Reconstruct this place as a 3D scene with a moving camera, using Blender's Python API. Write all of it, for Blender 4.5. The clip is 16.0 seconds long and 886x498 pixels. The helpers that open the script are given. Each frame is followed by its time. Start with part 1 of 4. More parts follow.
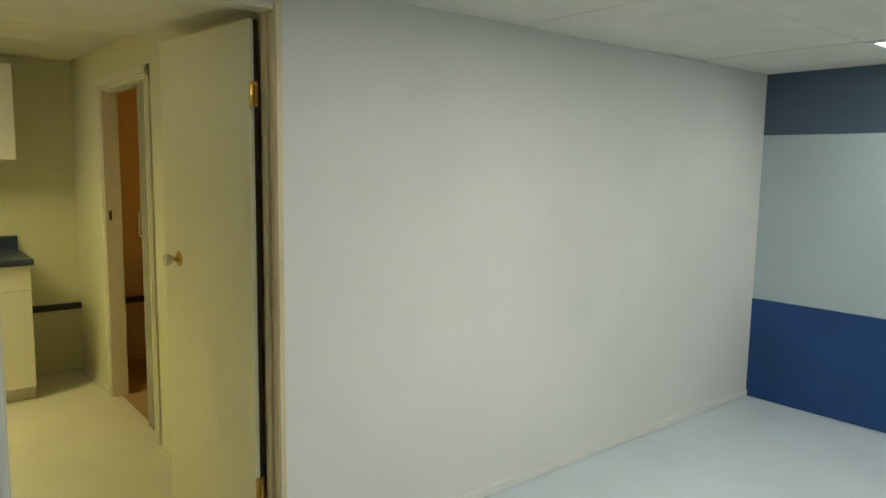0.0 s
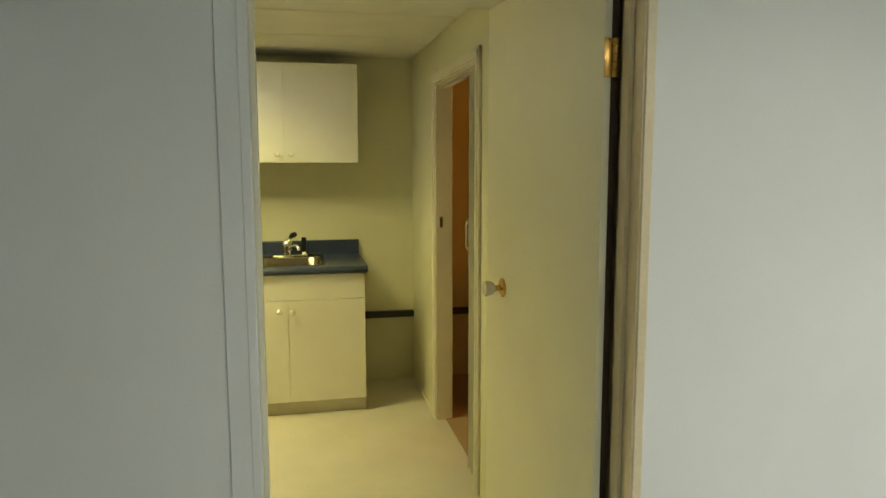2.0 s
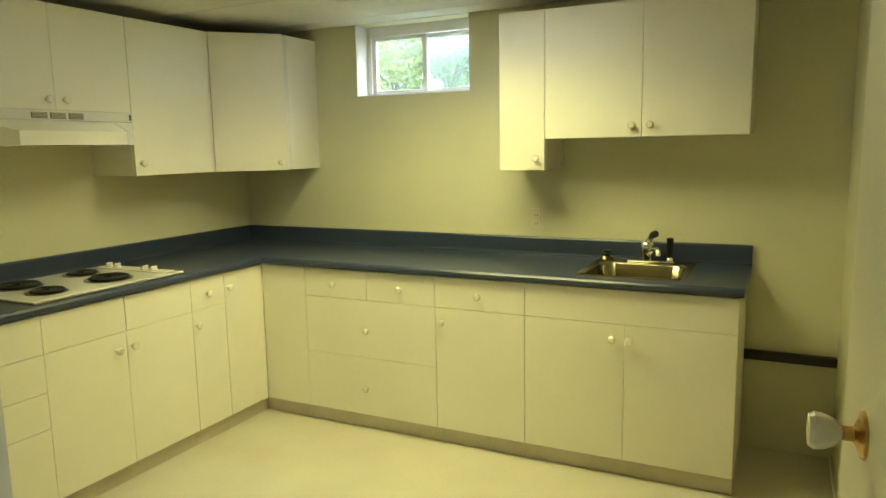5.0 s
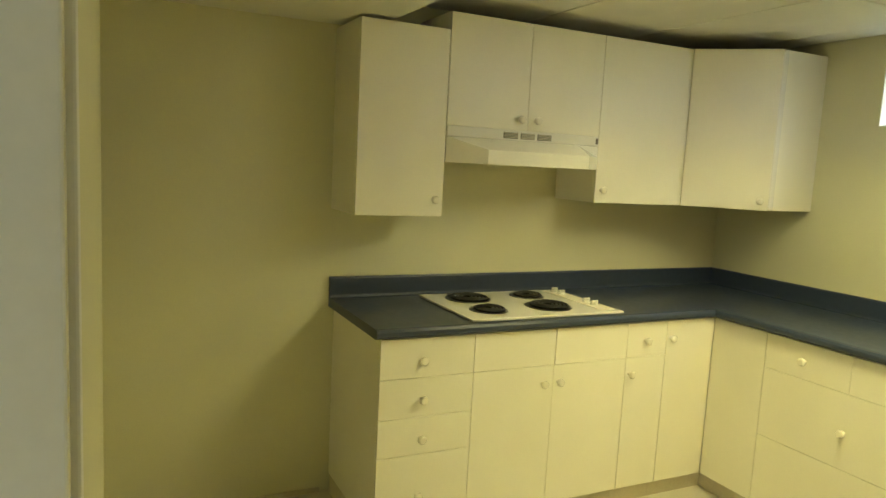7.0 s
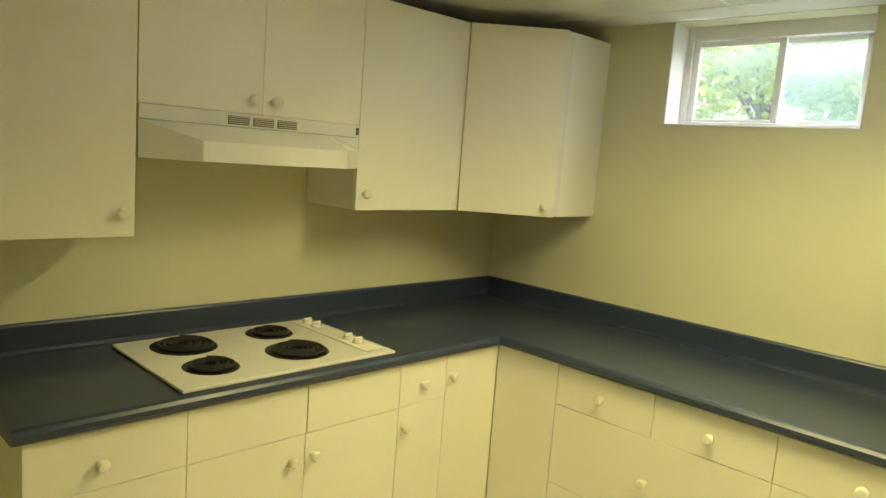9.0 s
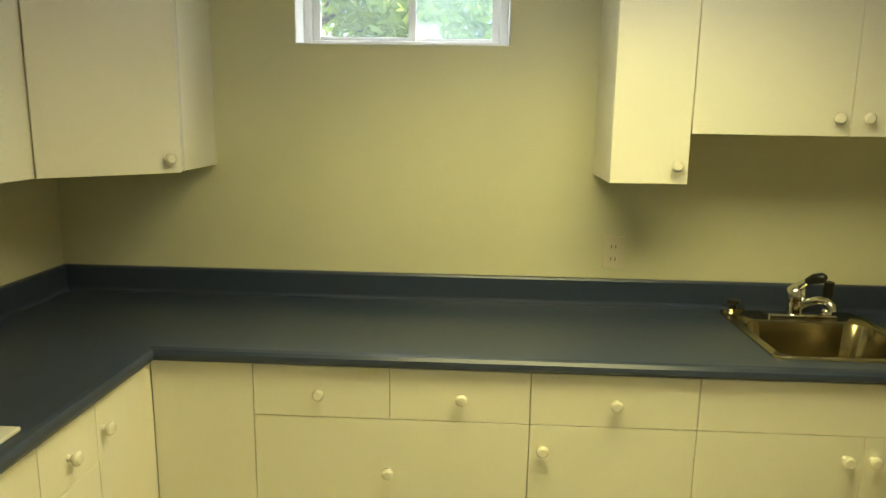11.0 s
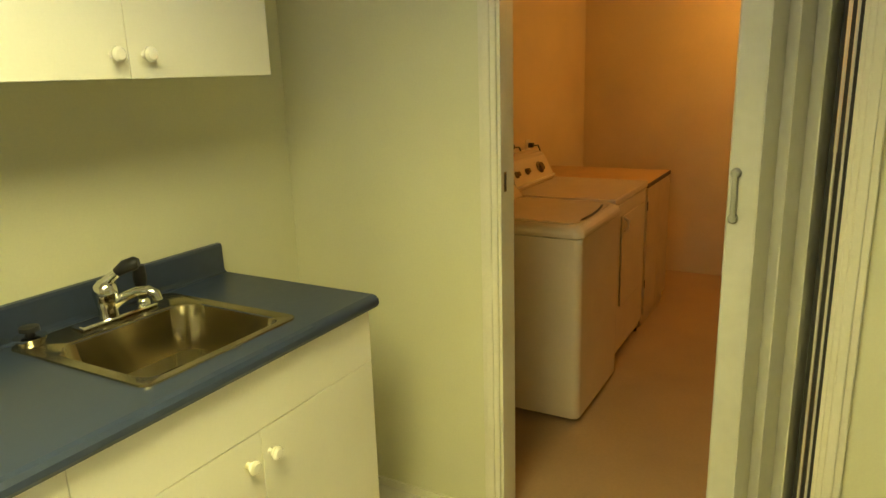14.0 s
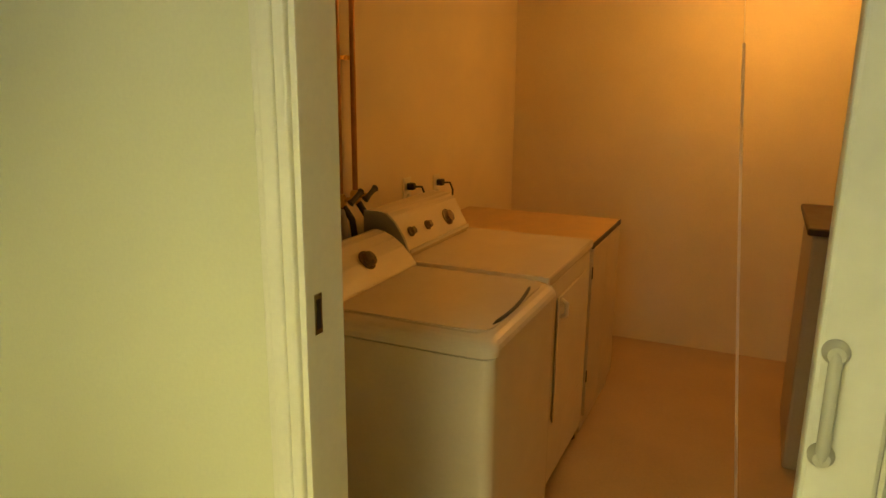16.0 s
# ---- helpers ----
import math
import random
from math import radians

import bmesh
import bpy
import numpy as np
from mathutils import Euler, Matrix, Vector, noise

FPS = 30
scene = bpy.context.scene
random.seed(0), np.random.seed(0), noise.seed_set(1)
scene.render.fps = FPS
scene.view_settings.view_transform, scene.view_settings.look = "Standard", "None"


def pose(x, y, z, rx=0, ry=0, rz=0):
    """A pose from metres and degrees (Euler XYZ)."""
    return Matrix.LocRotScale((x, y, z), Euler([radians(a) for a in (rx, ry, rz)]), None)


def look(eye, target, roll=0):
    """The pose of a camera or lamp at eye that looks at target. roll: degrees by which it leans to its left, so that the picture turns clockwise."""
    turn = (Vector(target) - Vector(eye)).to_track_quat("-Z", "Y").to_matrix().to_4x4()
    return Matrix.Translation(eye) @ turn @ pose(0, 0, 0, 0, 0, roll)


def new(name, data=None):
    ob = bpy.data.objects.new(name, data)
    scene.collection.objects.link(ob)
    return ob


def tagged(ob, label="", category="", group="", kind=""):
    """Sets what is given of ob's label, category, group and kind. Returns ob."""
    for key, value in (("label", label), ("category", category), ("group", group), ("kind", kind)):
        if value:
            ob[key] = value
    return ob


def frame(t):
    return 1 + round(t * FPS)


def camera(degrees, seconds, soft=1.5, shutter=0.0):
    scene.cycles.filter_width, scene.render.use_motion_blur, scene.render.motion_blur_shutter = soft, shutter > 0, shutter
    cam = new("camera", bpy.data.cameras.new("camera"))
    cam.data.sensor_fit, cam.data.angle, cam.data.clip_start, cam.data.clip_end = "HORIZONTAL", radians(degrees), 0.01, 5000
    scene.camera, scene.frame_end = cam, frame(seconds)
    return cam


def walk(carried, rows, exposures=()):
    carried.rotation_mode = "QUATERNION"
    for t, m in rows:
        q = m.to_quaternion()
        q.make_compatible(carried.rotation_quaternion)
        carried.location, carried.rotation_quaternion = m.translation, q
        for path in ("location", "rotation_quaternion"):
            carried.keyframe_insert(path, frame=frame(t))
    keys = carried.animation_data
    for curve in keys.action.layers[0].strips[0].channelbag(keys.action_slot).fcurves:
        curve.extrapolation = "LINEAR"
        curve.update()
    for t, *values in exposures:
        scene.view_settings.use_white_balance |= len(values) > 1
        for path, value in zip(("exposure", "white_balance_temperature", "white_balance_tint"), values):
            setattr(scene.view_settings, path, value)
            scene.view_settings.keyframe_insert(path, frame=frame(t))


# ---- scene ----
cam = camera(64.9, 16.0)

PATH = [
    (0, (2.368, -5.62, 1.54), (3.624, -4.081, 1.302), 0.9),
    (0.5, (2.363, -5.533, 1.535), (3.407, -3.848, 1.265), 1.4),
    (1, (2.489, -5.315, 1.541), (3.199, -3.466, 1.267), 2.2),
    (1.5, (2.625, -5.087, 1.53), (3.059, -3.151, 1.276), 0.7),
    (2, (2.699, -4.8, 1.54), (3.11, -2.859, 1.291), -0.1),
    (2.5, (2.832, -4.537, 1.53), (3.086, -2.574, 1.243), 0.6),
    (3, (2.953, -4.296, 1.54), (2.985, -2.307, 1.334), 0.7),
    (3.2, (2.972, -4.196, 1.537), (2.981, -2.208, 1.319), 1.0),
    (5.5, (3.288, -3.501, 1.502), (2.051, -1.961, 1.189), -1.7),
    (6, (3.231, -3.373, 1.519), (1.71, -2.113, 1.209), -1.2),
    (6.5, (3.095, -3.303, 1.525), (1.459, -2.19, 1.237), 0.3),
    (7, (2.987, -3.246, 1.541), (1.205, -2.374, 1.296), 3.0),
    (7.5, (2.931, -3.142, 1.571), (1.088, -2.387, 1.379), 3.2),
    (8, (2.784, -2.999, 1.582), (1.054, -2.007, 1.421), 5.0),
    (8.5, (2.577, -2.871, 1.613), (1.016, -1.636, 1.413), 4.9),
    (11, (1.545, -2.476, 1.583), (1.447, -0.515, 1.202), 0.9),
    (11.5, (1.36, -2.475, 1.541), (1.858, -0.586, 1.114), -0.0),
    (12, (1.279, -2.411, 1.514), (2.098, -0.647, 1.049), 2.9),
    (12.5, (1.296, -2.282, 1.512), (2.366, -0.668, 1.01), 1.6),
    (13, (1.336, -2.095, 1.513), (2.614, -0.643, 1.004), 1.2),
    (13.5, (1.378, -1.856, 1.547), (2.928, -0.69, 1.059), -1.2),
    (14, (1.558, -1.744, 1.529), (3.241, -0.782, 1.036), -1.8),
    (14.5, (1.832, -1.683, 1.536), (3.561, -0.786, 1.08), -1.4),
    (15, (2.129, -1.577, 1.532), (3.896, -0.752, 1.087), -1.1),
    (15.5, (2.376, -1.485, 1.529), (4.16, -0.705, 1.074), -1.4),
    (16, (2.711, -1.421, 1.525), (4.481, -0.616, 1.059), 0.5),
]
walk(cam, [(t, look(eye, target, roll)) for t, eye, target, roll in PATH], [
    (0.0, 2.81, 6700, 8), (1.0, 2.76, 6700, 9), (2.0, 2.97, 6750, 10), (3.2, 3.0, 6750, 11), (5.3, 2.94, 6450, 4), (6.0, 2.97, 6450, 4), (6.8, 3.02, 6650, 8),
    (7.5, 3.10, 6750, 9), (8.7, 3.02, 6700, 11), (10.8, 2.72, 6500, 11), (12.5, 2.88, 6500, 9), (13.5, 3.2, 6500, 8), (15.0, 3.33, 6500, 7), (16.0, 3.42, 6500, 7)])

# ---------------------------------------------------------------- world, sun, lamps
KITCHEN = (1.0, 0.905, 0.23)
BASEMENT = (1.0, 0.99, 0.83)
BULB = (1.0, 0.425, 0.065)

world = bpy.data.worlds.new("sky")
scene.world = world
world.use_nodes = True
wn = world.node_tree.nodes
sky = wn.new("ShaderNodeTexSky")
sky.sky_type, sky.sun_disc = "NISHITA", False
sky.sun_elevation, sky.sun_rotation = radians(50), radians(70)
wn["Background"].inputs["Strength"].default_value = 0.15
world.node_tree.links.new(sky.outputs[0], wn["Background"].inputs["Color"])

sun = new("sun", bpy.data.lights.new("sun", "SUN"))
sun.data.energy, sun.data.angle, sun.data.color = 5.0, radians(0.5), (1.0, 0.95, 0.86)
sun.matrix_world = look((7, 2.5, 9), (0, 0, 0))


def area_lamp(name, x0, x1, y0, y1, z, power, colour, spread):
    lamp = new(name, bpy.data.lights.new(name, "AREA"))
    lamp.data.shape, lamp.data.size, lamp.data.size_y = "RECTANGLE", x1 - x0, y1 - y0
    lamp.data.energy, lamp.data.color, lamp.data.spread = power, colour, radians(spread)
    lamp.matrix_world = pose((x0 + x1) / 2, (y0 + y1) / 2, z)
    return lamp


area_lamp("kitchen_panel_light", 1.24, 2.40, -1.38, -0.83, 2.205, 2.5, KITCHEN, 142)
area_lamp("basement_panel_light_far", 6.13, 6.67, -5.41, -4.25, 2.135, 0.45, BASEMENT, 180)
# Near lamp is added out of view to brighten the partition wall.
area_lamp("basement_near_fill", 4.08, 4.62, -5.90, -4.63, 2.135, 3.6, BASEMENT, 180)
# Added lamp at the recess head, strengthening the sky's light on the reveals.
window_sky = area_lamp("window_sky_fill", 0.95, 1.59, 0.20, 0.25, 2.20, 0.9, (0.92, 0.97, 1.0), 180)
window_sky.matrix_world = look((1.27, 0.225, 2.205), (1.27, 0.10, 2.03))
bulb_lamp = new("laundry_bulb_light", bpy.data.lights.new("laundry_bulb_light", "POINT"))
bulb_lamp.data.energy, bulb_lamp.data.color, bulb_lamp.data.shadow_soft_size = 1.85, BULB, 0.04
bulb_lamp.location = (6.15, -1.45, 2.02)


# ---------------------------------------------------------------- materials
def material(name, colour, rough=0.5, metal=0.0, spread=0.06, scale=6.0, fine=60.0, bump=0.05, spec=0.5, stain=None, stain_amount=0.0, coat=0.0, each=0.0):
    """A surface with mottling at two scales, fine relief and, if asked for, stains."""
    m = bpy.data.materials.new(name)
    m.use_nodes = True
    n, k = m.node_tree.nodes, m.node_tree.links
    b = n["Principled BSDF"]
    b.inputs["Roughness"].default_value, b.inputs["Metallic"].default_value = rough, metal
    b.inputs["Specular IOR Level"].default_value, b.inputs["Coat Weight"].default_value = spec, coat
    co = n.new("ShaderNodeTexCoord")
    geo = n.new("ShaderNodeNewGeometry")
    big, small = n.new("ShaderNodeTexNoise"), n.new("ShaderNodeTexNoise")
    big.inputs["Scale"].default_value, big.inputs["Detail"].default_value = scale, 4
    small.inputs["Scale"].default_value, small.inputs["Detail"].default_value = fine, 3
    for t in (big, small):
        k.new(geo.outputs["Position"], t.inputs["Vector"])
    mix = n.new("ShaderNodeMath")
    mix.operation = "MULTIPLY_ADD"
    k.new(small.outputs["Fac"], mix.inputs[0])
    mix.inputs[1].default_value = 0.5
    k.new(big.outputs["Fac"], mix.inputs[2])
    ramp = n.new("ShaderNodeValToRGB")
    low = tuple(c * (1 - spread) for c in colour)
    high = tuple(min(1, c * (1 + spread)) for c in colour)
    ramp.color_ramp.elements[0].position, ramp.color_ramp.elements[1].position = 0.45, 1.05
    ramp.color_ramp.elements[0].color, ramp.color_ramp.elements[1].color = (*low, 1), (*high, 1)
    k.new(mix.outputs[0], ramp.inputs["Fac"])
    out = ramp.outputs["Color"]
    if stain:
        spots = n.new("ShaderNodeTexNoise")
        spots.inputs["Scale"].default_value, spots.inputs["Detail"].default_value = 2.3, 6
        k.new(geo.outputs["Position"], spots.inputs["Vector"])
        cut = n.new("ShaderNodeValToRGB")
        cut.color_ramp.elements[0].position, cut.color_ramp.elements[1].position = 0.52, 0.75
        k.new(spots.outputs["Fac"], cut.inputs["Fac"])
        amount = n.new("ShaderNodeMath")
        amount.operation = "MULTIPLY"
        amount.inputs[1].default_value = stain_amount
        k.new(cut.outputs["Color"], amount.inputs[0])
        blend = n.new("ShaderNodeMixRGB")
        blend.inputs[2].default_value = (*stain, 1)
        k.new(amount.outputs[0], blend.inputs[0])
        k.new(out, blend.inputs[1])
        out = blend.outputs[0]
    if each:
        info, hue = n.new("ShaderNodeObjectInfo"), n.new("ShaderNodeHueSaturation")
        span = n.new("ShaderNodeMapRange")
        span.inputs["To Min"].default_value, span.inputs["To Max"].default_value = 1 - each, 1 + each
        k.new(info.outputs["Random"], span.inputs["Value"])
        k.new(span.outputs[0], hue.inputs["Value"])
        k.new(out, hue.inputs["Color"])
        out = hue.outputs["Color"]
    k.new(out, b.inputs["Base Color"])
    vary = n.new("ShaderNodeMapRange")
    vary.inputs["To Min"].default_value, vary.inputs["To Max"].default_value = max(0.02, rough * 0.8), min(1, rough * 1.2)
    k.new(big.outputs["Fac"], vary.inputs["Value"])
    k.new(vary.outputs[0], b.inputs["Roughness"])
    if bump:
        relief = n.new("ShaderNodeBump")
        relief.inputs["Strength"].default_value, relief.inputs["Distance"].default_value = bump, 0.004
        k.new(mix.outputs[0], relief.inputs["Height"])
        k.new(relief.outputs[0], b.inputs["Normal"])
    return m


def glow(name, colour, strength):
    m = bpy.data.materials.new(name)
    m.use_nodes = True
    b = m.node_tree.nodes["Principled BSDF"]
    b.inputs["Base Color"].default_value = (0.8, 0.8, 0.78, 1)
    b.inputs["Emission Color"].default_value, b.inputs["Emission Strength"].default_value = (*colour, 1), strength
    return m


def glass(name, haze=0.0, tint=(0.9, 0.95, 0.95)):
    """Thin window glass, with a share of pale haze for an insect screen or for painted glare."""
    m = bpy.data.materials.new(name)
    m.use_nodes = True
    n, k = m.node_tree.nodes, m.node_tree.links
    n.remove(n["Principled BSDF"])
    clear, gloss, veil = n.new("ShaderNodeBsdfTransparent"), n.new("ShaderNodeBsdfGlossy"), n.new("ShaderNodeBsdfTranslucent")
    clear.inputs["Color"].default_value = (*tint, 1)
    gloss.inputs["Roughness"].default_value = 0.03
    veil.inputs["Color"].default_value = (0.75, 0.88, 0.9, 1)
    fres = n.new("ShaderNodeFresnel")
    a, b = n.new("ShaderNodeMixShader"), n.new("ShaderNodeMixShader")
    b.inputs[0].default_value = haze
    k.new(fres.outputs[0], a.inputs[0])
    k.new(clear.outputs[0], a.inputs[1])
    k.new(gloss.outputs[0], a.inputs[2])
    k.new(a.outputs[0], b.inputs[1])
    k.new(veil.outputs[0], b.inputs[2])
    k.new(b.outputs[0], n["Material Output"].inputs["Surface"])
    return m


CREAM_WALL = material("cream wall paint", (0.69, 0.665, 0.45), 0.55, scale=2.0, fine=140, bump=0.12, spread=0.05, stain=(0.6, 0.55, 0.42), stain_amount=0.15)
WHITE_WALL = material("white wall paint", (0.79, 0.785, 0.75), 0.5, scale=1.6, fine=150, bump=0.10, spread=0.04, stain=(0.66, 0.67, 0.66), stain_amount=0.25)
GREY_WALL = material("pale blue-grey wall paint", (0.44, 0.52, 0.56), 0.5, scale=1.6, fine=150, bump=0.10, spread=0.06)
BLUE_PAINT = material("royal blue wall paint", (0.008, 0.055, 0.20), 0.45, scale=3, fine=120, bump=0.08, spread=0.15)
# Dark slate colour carries the shade where wall meets ceiling.
SLATE_SHADE = material("slate blue painted shade", (0.07, 0.11, 0.16), 0.5, scale=3, fine=100, spread=0.12)
TRIM = material("cream trim gloss paint", (0.74, 0.70, 0.55), 0.32, scale=5, fine=90, bump=0.06, spread=0.06, stain=(0.45, 0.38, 0.25), stain_amount=0.18)
TAN_TRIM = material("tan stained trim", (0.74, 0.62, 0.40), 0.4, scale=5, fine=90, bump=0.06, spread=0.10, stain=(0.40, 0.30, 0.18), stain_amount=0.3)
DOOR_PAINT = material("cream door paint", (0.80, 0.76, 0.56), 0.5, scale=2, fine=110, bump=0.05, spread=0.04, stain=(0.62, 0.55, 0.40), stain_amount=0.2)
CEILING_TILE = material("white mineral ceiling tile", (0.74, 0.72, 0.65), 0.85, scale=5, fine=220, bump=0.35, spread=0.06, stain=(0.62, 0.57, 0.46), stain_amount=0.2)
VINYL = material("cream sheet vinyl", (0.62, 0.58, 0.47), 0.33, scale=3, fine=70, bump=0.05, spread=0.07, stain=(0.55, 0.46, 0.32), stain_amount=0.3)
# Laundry floor: the room's dim orange light is partly put into this tan.
LAUNDRY_FLOOR = material("floor darkened for dim orange light", (0.40, 0.27, 0.145), 0.42, scale=3, fine=70, bump=0.08, spread=0.10, stain=(0.32, 0.22, 0.13), stain_amount=0.4)
GREY_FLOOR = material("pale grey floor paint", (0.60, 0.67, 0.72), 0.30, scale=2.2, fine=60, bump=0.08, spread=0.06, stain=(0.50, 0.55, 0.58), stain_amount=0.3)
MELAMINE = material("white melamine", (0.82, 0.79, 0.66), 0.36, scale=3, fine=160, bump=0.03, spread=0.03, stain=(0.72, 0.66, 0.50), stain_amount=0.12)
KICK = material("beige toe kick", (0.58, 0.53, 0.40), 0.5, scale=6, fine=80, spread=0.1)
KNOB = material("white ceramic knob", (0.80, 0.76, 0.64), 0.18, scale=20, fine=90, bump=0.0, spread=0.03)
LAMINATE = material("blue speckled laminate", (0.033, 0.047, 0.085), 0.32, scale=40, fine=500, bump=0.02, spread=0.10)
ENAMEL = material("white enamel", (0.80, 0.78, 0.70), 0.20, scale=6, fine=90, bump=0.0, spread=0.03, coat=0.3)
# Enamel of the laundry machines, warmed in colour for the bulb's orange light.
WARM_ENAMEL = material("off-white enamel tinted for orange light", (0.76, 0.66, 0.50), 0.22, scale=6, fine=90, bump=0.0, spread=0.04, coat=0.3)
IVORY = material("ivory control strip", (0.76, 0.72, 0.60), 0.35, scale=10, fine=90, spread=0.06)
COIL = material("black burner coil", (0.012, 0.012, 0.012), 0.55, scale=30, fine=160, spread=0.3)
DRIP = material("dark drip pan", (0.03, 0.028, 0.025), 0.30, 0.7, scale=20, fine=120, spread=0.4)
STEEL = material("brushed steel", (0.37, 0.32, 0.20), 0.22, 1.0, scale=9, fine=300, bump=0.03, spread=0.08)
CHROME = material("chrome", (0.78, 0.77, 0.74), 0.08, 1.0, scale=8, fine=60, bump=0.0, spread=0.03)
BRASS = material("polished brass", (0.62, 0.38, 0.11), 0.28, 1.0, scale=14, fine=120, bump=0.03, spread=0.15, stain=(0.25, 0.13, 0.05), stain_amount=0.6)
BLACK = material("black plastic", (0.012, 0.012, 0.014), 0.42, scale=12, fine=120, spread=0.2)
GRILLE = material("grey grille", (0.13, 0.12, 0.09), 0.5, scale=30, fine=150, spread=0.1)
ACRYLIC = material("cloudy acrylic knob", (0.72, 0.66, 0.52), 0.12, scale=12, fine=60, bump=0.0, spread=0.1, coat=0.5)
PVC = material("white window frame", (0.80, 0.80, 0.78), 0.35, scale=6, fine=90, spread=0.04)
ACCORDION = material("grey-cream folding vinyl", (0.62, 0.60, 0.50), 0.42, scale=9, fine=40, bump=0.03, spread=0.06)
ACCORDION_HANDLE = material("grey plastic handle", (0.40, 0.385, 0.31), 0.5, scale=9, fine=90, spread=0.08)
COPPER = material("dull copper pipe", (0.42, 0.20, 0.09), 0.38, 1.0, scale=12, fine=110, spread=0.25)
RUBBER = material("black rubber hose", (0.02, 0.018, 0.016), 0.6, scale=30, fine=150, spread=0.2)
PANEL_GREY = material("grey console end cap", (0.30, 0.29, 0.27), 0.4, scale=10, fine=90, spread=0.06)
CHIPBOARD = material("honey wood top", (0.50, 0.33, 0.14), 0.45, scale=8, fine=120, bump=0.08, spread=0.15)
BIRCH = material("dull birch veneer", (0.60, 0.48, 0.31), 0.5, scale=6, fine=110, bump=0.06, spread=0.10)
BRONZE = material("dark bronze dial", (0.20, 0.15, 0.10), 0.25, 0.9, scale=14, fine=120, bump=0.02, spread=0.15)
UTILITY = material("tan metal enamel", (0.42, 0.35, 0.25), 0.4, scale=8, fine=90, spread=0.08)
CORD = material("pale lilac nylon cord", (0.66, 0.72, 0.98), 0.4, scale=30, fine=300, spread=0.08)
DARK_EDGE = material("dark brown edging", (0.05, 0.025, 0.015), 0.5, scale=12, fine=120, spread=0.2)
# Cream pushed towards orange, adding to the bulb's warm light on these walls.
LAUNDRY_WALL = material("cream wall paint tinted for orange light", (0.72, 0.60, 0.40), 0.6, scale=2.2, fine=130, bump=0.12, spread=0.06, stain=(0.55, 0.47, 0.34), stain_amount=0.3)
OUTLET = material("ivory outlet plastic", (0.72, 0.66, 0.50), 0.35, scale=12, fine=90, spread=0.04)
SOIL = material("garden soil and grass", (0.10, 0.13, 0.05), 0.9, scale=5, fine=60, bump=0.5, spread=0.4)
BARK = material("grey-brown bark", (0.14, 0.10, 0.07), 0.85, scale=10, fine=70, bump=0.5, spread=0.3)
SHADE_GLASS = glow("lit fluorescent diffuser", (1.0, 0.98, 0.86), 0.7)
SHADE_COOL = glow("lit cool diffuser", (0.95, 1.0, 1.0), 0.6)
BULB_GLASS = glow("lit bulb", (1.0, 0.75, 0.4), 2.0)
# Slight haze here is painted glare that washes out the bright garden.
PANE = glass("clear window pane", 0.06)
SCREEN = glass("screened window pane", 0.16, (0.75, 0.85, 0.85))

LEAF = material("green leaf", (0.22, 0.27, 0.055), 0.5, scale=4, fine=40, bump=0.0, spread=0.6)


def let_through(m, colour, share):
    """Lets a share of the light pass through a thin leaf or a clear nylon strand."""
    t = m.node_tree
    thru, mix = t.nodes.new("ShaderNodeBsdfTranslucent"), t.nodes.new("ShaderNodeMixShader")
    thru.inputs["Color"].default_value = (*colour, 1)
    mix.inputs[0].default_value = share
    t.links.new(t.nodes["Principled BSDF"].outputs[0], mix.inputs[1])
    t.links.new(thru.outputs[0], mix.inputs[2])
    t.links.new(mix.outputs[0], t.nodes["Material Output"].inputs["Surface"])


let_through(LEAF, (0.58, 0.64, 0.16), 0.4)
let_through(CORD, (0.98, 0.97, 1.0), 0.85)


# ---------------------------------------------------------------- shapes
BASE = {}


def thing(name, at, label, category, group="", kind=""):
    """An Empty at the foot of a thing, which parents its parts."""
    ob = new(name)
    ob.empty_display_size = 0.05
    ob.location = at
    BASE[ob.name] = Vector(at)
    return tagged(ob, label, category, group, kind)


def link(name, bm, mat, smooth):
    me = bpy.data.meshes.new(name)
    bmesh.ops.recalc_face_normals(bm, faces=bm.faces)
    bm.to_mesh(me)
    bm.free()
    me.materials.append(mat)
    if smooth:
        me.set_sharp_from_angle(angle=radians(40))
        for p in me.polygons:
            p.use_smooth = p.area < 0.004
    return me


def part(name, bm, mat, parent, label="", smooth=True):
    """One mesh under a thing or under a part; the shape is given in the world's metres."""
    off = BASE[parent.name]
    bmesh.ops.translate(bm, verts=bm.verts, vec=-off)
    ob = new(name, link(name, bm, mat, smooth))
    ob.parent = parent
    BASE[ob.name] = off
    return tagged(ob, label)


def solid(name, bm, mat, label, category, kind="structure", smooth=False):
    """A thing that is one mesh."""
    ob = new(name, link(name, bm, mat, smooth))
    BASE[ob.name] = Vector()
    return tagged(ob, label, category, kind=kind)


def box(x0, x1, y0, y1, z0, z1, bevel=0.0, bm=None, segments=2):
    bm = bm or bmesh.new()
    made = bmesh.ops.create_cube(bm, size=1, matrix=Matrix.Translation(((x0 + x1) / 2, (y0 + y1) / 2, (z0 + z1) / 2)) @ Matrix.Diagonal((abs(x1 - x0), abs(y1 - y0), abs(z1 - z0), 1)))
    if bevel:
        edges = list({e for v in made["verts"] for e in v.link_edges})
        bmesh.ops.bevel(bm, geom=edges, offset=bevel, segments=segments, affect="EDGES", profile=0.5)
    return bm


